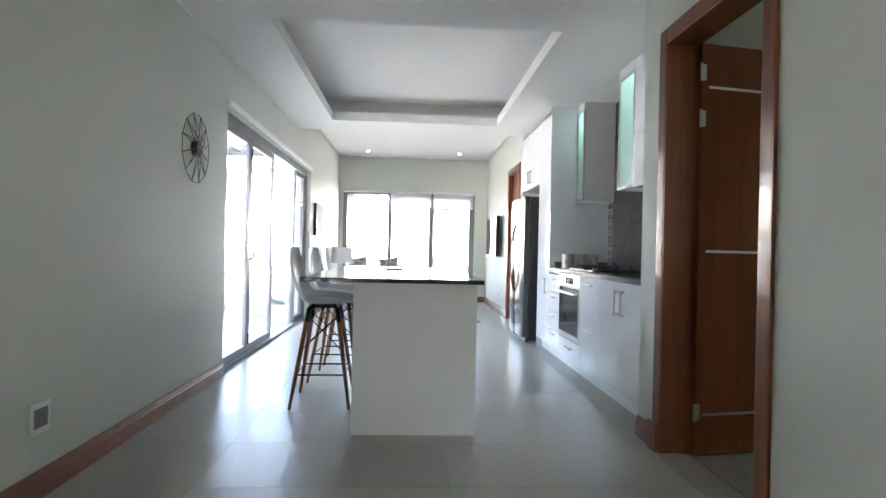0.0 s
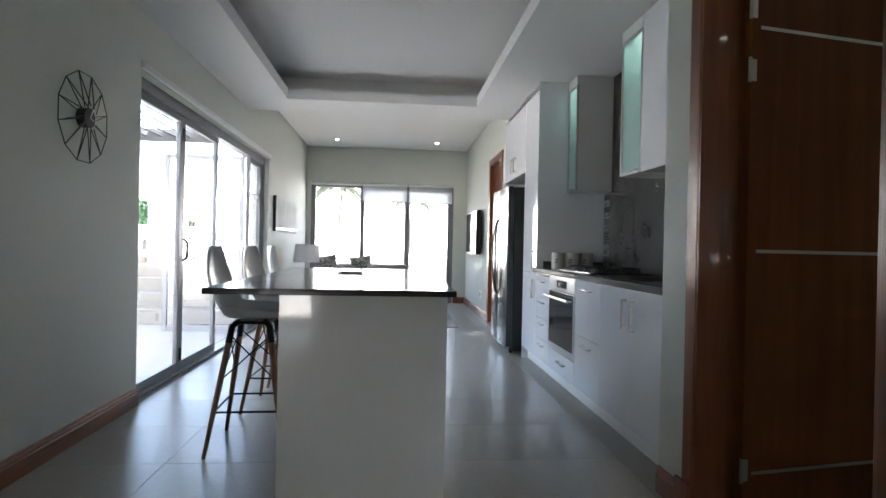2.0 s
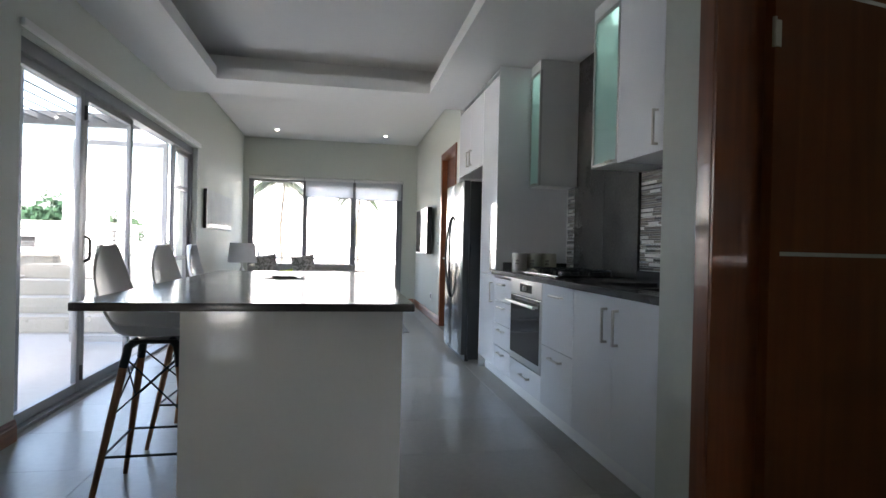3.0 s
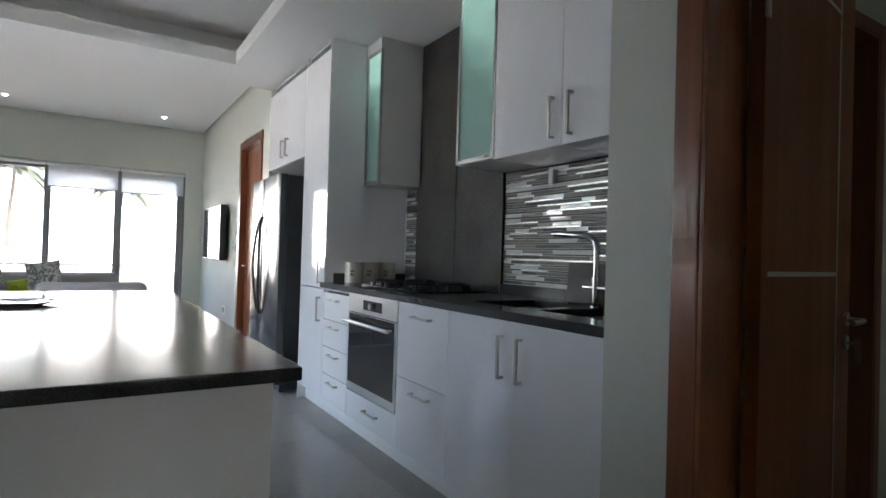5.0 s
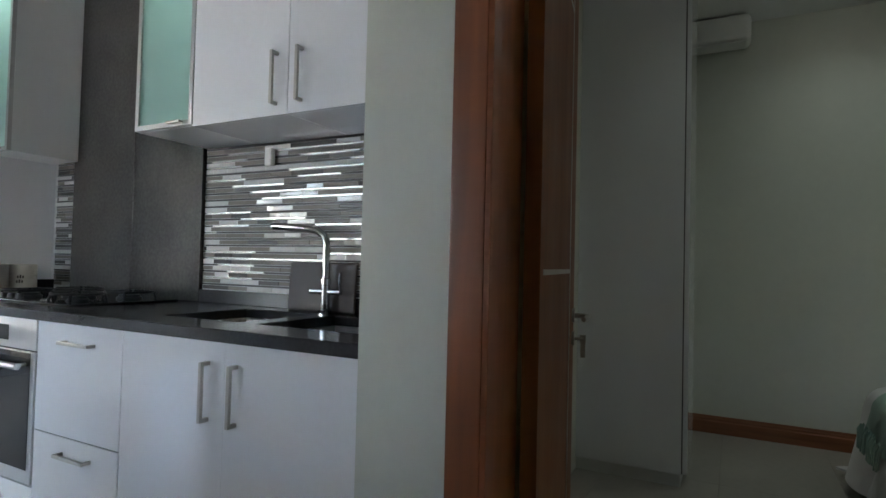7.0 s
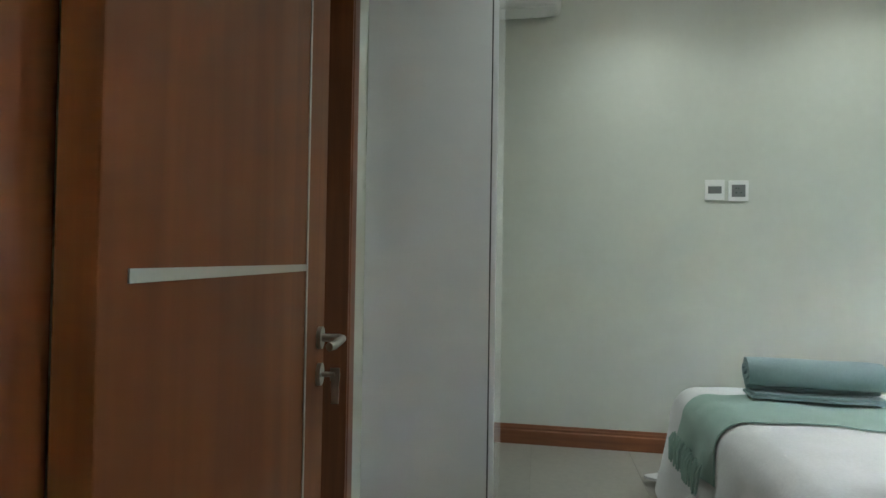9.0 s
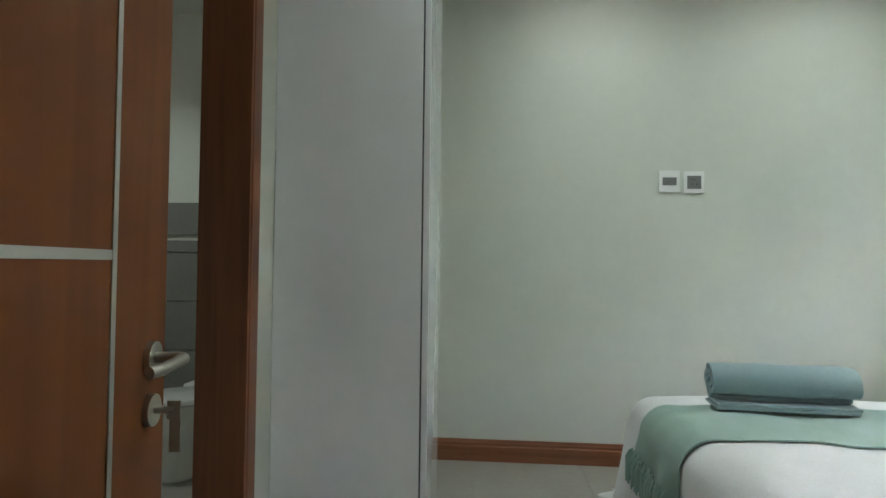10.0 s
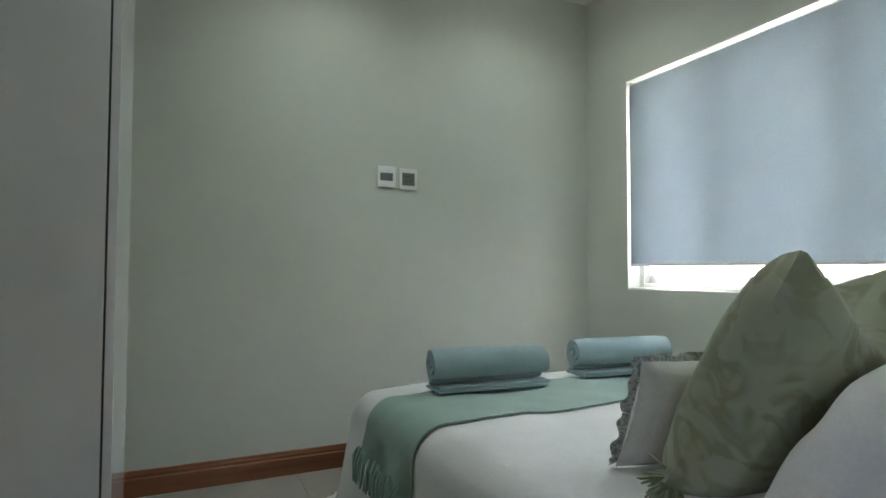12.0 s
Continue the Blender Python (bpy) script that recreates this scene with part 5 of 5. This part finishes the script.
def tree(loc, height, spread, seed, label, clumps=520):
    """A tapered trunk with limbs, and a crown of many small leaf clumps."""
    rng = random.Random(seed)
    t = thing("tree", loc, label, "tree", "garden trees")
    bm = bmesh.new()
    fork = height * 0.38
    tube([(0, 0, 0), (0.06, 0.03, fork * 0.5), (0, 0, fork), (0.1, 0, height * 0.75)], 0.2, bm, 10, radii=[0.24, 0.18, 0.14, 0.05])
    tips = []
    for k in range(9):
        a = 2 * math.pi * k / 9 + rng.random()
        r = spread * rng.uniform(0.5, 0.95)
        tip = Vector((r * math.cos(a), r * math.sin(a), height * rng.uniform(0.55, 0.95)))
        tube([(0, 0, fork * rng.uniform(0.8, 1.1)), tip * 0.5 + Vector((0, 0, fork * 0.4)), tip], 0.05, bm, 6, radii=[0.09, 0.05, 0.015])
        tips.append(tip)
    part("trunk", bm, M_BARK, t)
    verts, faces = [], []
    for k in range(clumps):
        c = rng.choice(tips) * rng.uniform(0.75, 1.08) + Vector((rng.gauss(0, spread * 0.2), rng.gauss(0, spread * 0.2), rng.gauss(0, height * 0.08)))
        for q in range(22):
            p = c + Vector((rng.gauss(0, 0.22), rng.gauss(0, 0.22), rng.gauss(0, 0.16)))
            u = Vector((rng.gauss(0, 1), rng.gauss(0, 1), rng.gauss(0, 1))).normalized() * rng.uniform(0.12, 0.22)
            w = u.cross(Vector((rng.gauss(0, 1), rng.gauss(0, 1), rng.gauss(0, 1)))).normalized() * rng.uniform(0.06, 0.11)
            i = len(verts)
            verts += [p - u, p + w, p + u, p - w]
            faces.append((i, i + 1, i + 2, i + 3))
    me = bpy.data.meshes.new("crown")
    me.from_pydata([tuple(v) for v in verts], [], faces)
    me.materials.append(M_FOL)
    cr = new("crown", me)
    cr.parent = t
    return t


for i, (x, y, h, s) in enumerate(((-14.0, 33, 3.3, 3.0), (-20, 35, 3.6, 3.4), (-10.8, 34, 2.7, 1.9), (-27, 35, 3.6, 3.4))):
    tree((x, y, -0.45), h, s, 11 + i, "broad leafy green tree beyond the pool")


def palm(loc, height, seed, crown, label):
    rng = random.Random(seed)
    t = thing("palm_tree", loc, label, "palm tree", "palm trees")
    pts = [(0.05 * math.sin(k), 0.04 * math.cos(k * 1.3), height * k / 8) for k in range(9)]
    part("trunk", tube(pts, 0.1, radii=[0.07 - 0.004 * k for k in range(9)], sides=10), M_BARK, t)
    verts, faces = [], []
    for k in range(34):
        a = 2 * math.pi * k / 34 + rng.uniform(-0.15, 0.15)
        rise, ln = rng.uniform(-0.2, 0.9), crown * rng.uniform(0.8, 1.15)
        d = Vector((math.cos(a), math.sin(a), 0))
        side = Vector((-d.y, d.x, 0))
        for q in range(26):
            w = (q + 1) / 26
            c = d * (ln * w) + Vector((0, 0, height + ln * (rise * w - 1.05 * w * w)))
            lf = crown * 0.26 * math.sin(math.pi * min(1, w * 0.9 + 0.08))
            for s in (-1, 1):
                tip = c + side * (s * lf) + d * (lf * 0.5) + Vector((0, 0, -lf * 0.55))
                i = len(verts)
                verts += [c, c + d * 0.06, tip]
                faces.append((i, i + 1, i + 2))
    me = bpy.data.meshes.new("crown")
    me.from_pydata([tuple(v) for v in verts], [], faces)
    me.materials.append(M_PALM)
    cr = new("crown", me)
    cr.parent = t
    return t


palm((0.05, 20.0, -0.45), 3.45, 2, 1.1, "tall palm with feathery fronds beyond the balcony")
palm((2.4, 23.0, -0.45), 3.5, 4, 0.9, "slender palm beyond the balcony wall")

# ---- pieces: bathroom wall tiles, splashback mosaic, floor tiles ----
def shared_piece(name, sx, sy, sz, bevel, mat, cache={}):
    k = (name, round(sx, 4), round(sy, 4), round(sz, 4))
    if k not in cache:
        bm = bmesh.new()
        b = bevel
        lo = [bm.verts.new(c) for c in ((0, 0, 0), (sx, 0, 0), (sx, sy, 0), (0, sy, 0))]
        mid = [bm.verts.new(c) for c in ((0, 0, sz - b), (sx, 0, sz - b), (sx, sy, sz - b), (0, sy, sz - b))]
        hi = [bm.verts.new(c) for c in ((b, b, sz), (sx - b, b, sz), (sx - b, sy - b, sz), (b, sy - b, sz))]
        for a, c in ((lo, mid), (mid, hi)):
            for i in range(4):
                bm.faces.new((a[i], a[(i + 1) % 4], c[(i + 1) % 4], c[i]))
        bm.faces.new(hi)
        bm.faces.new(lo[::-1])
        me = bpy.data.meshes.new(name)
        bmesh.ops.recalc_face_normals(bm, faces=bm.faces)
        bm.to_mesh(me)
        bm.free()
        me.materials.append(mat)
        cache[k] = me
    return cache[k]


floor = bpy.data.objects["floor"]


def lay_floor(x0, x1, y0, y1, ox, oy, tx=1.2, ty=0.6):
    g = 0.0016
    i0, i1 = math.floor((x0 - ox) / tx), math.ceil((x1 - ox) / tx)
    j0, j1 = math.floor((y0 - oy) / ty), math.ceil((y1 - oy) / ty)
    for i in range(i0, i1):
        for j in range(j0, j1):
            a, b = max(x0, ox + i * tx), min(x1, ox + (i + 1) * tx)
            c, d = max(y0, oy + j * ty), min(y1, oy + (j + 1) * ty)
            if b - a < 0.02 or d - c < 0.02:
                continue
            t = new("tile", shared_piece("tile", b - a - g, d - c - g, 0.006, 0.0006, M_TILE))
            t.parent = floor
            t.location = (a + g / 2, c + g / 2, -0.006)


lay_floor(0.0, 3.205, -1.2, 13.38, 0.615, 4.36)
lay_floor(3.21, 6.49, 1.24, 4.57, 4.215, 1.42)
lay_floor(3.207, 3.84, 4.56, 8.90, 0.615, 4.36)
lay_floor(4.12, 6.49, 4.573, 7.05, 4.215, 1.42)

be_wall = bpy.data.objects["wall_bedroom_east"]
for i in range(4):
    for j in range(5):
        h = 0.30 if j != 4 else 0.08
        t = new("tile", shared_piece("wall_tile", 0.592, h - 0.006, 0.012, 0.002, M_BTILE))
        t.parent = be_wall
        t.matrix_basis = Matrix.Translation((6.489, 4.725 + i * 0.598, 0.003 + min(j, 4) * 0.30 + (0 if j < 4 else 0.0))) @ Matrix(((0, 0, -1, 0), (1, 0, 0, 0), (0, 1, 0, 0), (0, 0, 0, 1)))
for i in range(4):
    t = new("tile", shared_piece("wall_tile", 0.592, 0.20, 0.012, 0.002, M_BTILE))
    t.parent = be_wall
    t.matrix_basis = Matrix.Translation((6.489, 4.725 + i * 0.598, 1.31)) @ Matrix(((0, 0, -1, 0), (1, 0, 0, 0), (0, 1, 0, 0), (0, 0, 0, 1)))

mosaic_mats = [material("mosaic_pale_glass", (0.74, 0.74, 0.71), 0.08, coat=0.5, var=0.05, random_piece=0.1),
               material("mosaic_taupe_stone", (0.19, 0.17, 0.145), 0.37, var=0.12, scale=9, random_piece=0.2),
               material("mosaic_dark_stone", (0.055, 0.052, 0.05), 0.36, var=0.15, scale=9, random_piece=0.25),
               material("mosaic_mirror_strip", (0.50, 0.50, 0.49), 0.24, metal=1.0, var=0.04)]
mos_back = bpy.data.objects["splashback_backing"]
rng = random.Random(21)


def lay_mosaic(y0, y1, z0, z1):
    z, row = z0, 0
    while z < z1 - 0.006:
        thin = row % 2 == 1
        h = min(0.010 if thin else 0.020, z1 - z)
        y = y0 - rng.random() * 0.12
        while y < y1:
            pick = (3 if rng.random() < 0.42 else 2) if thin else rng.choices((0, 1, 2), (0.36, 0.42, 0.22))[0]
            ln = rng.choice((0.23, 0.31, 0.38)) if thin else rng.choice((0.09, 0.12, 0.15)) if pick == 0 else rng.choice((0.12, 0.18, 0.25))
            a, b = max(y, y0), min(y + ln, y1)
            if b - a > 0.012:
                m = mosaic_mats[pick]
                t = new("mosaic_tile", shared_piece("mosaic_" + m.name, b - a - 0.002, h - 0.002, 0.007 if not thin else 0.009, 0.001, m))
                t.parent = mos_back
                t.matrix_basis = Matrix.Translation((XB + 0.0015, a + 0.001, z + 0.001)) @ Matrix(((0, 0, -1, 0), (1, 0, 0, 0), (0, 1, 0, 0), (0, 0, 0, 1)))
            y += ln
        z += h
        row += 1


lay_mosaic(4.556, 5.985, 1.027, 1.70)
lay_mosaic(7.032, 7.226, 1.0, 1.70)
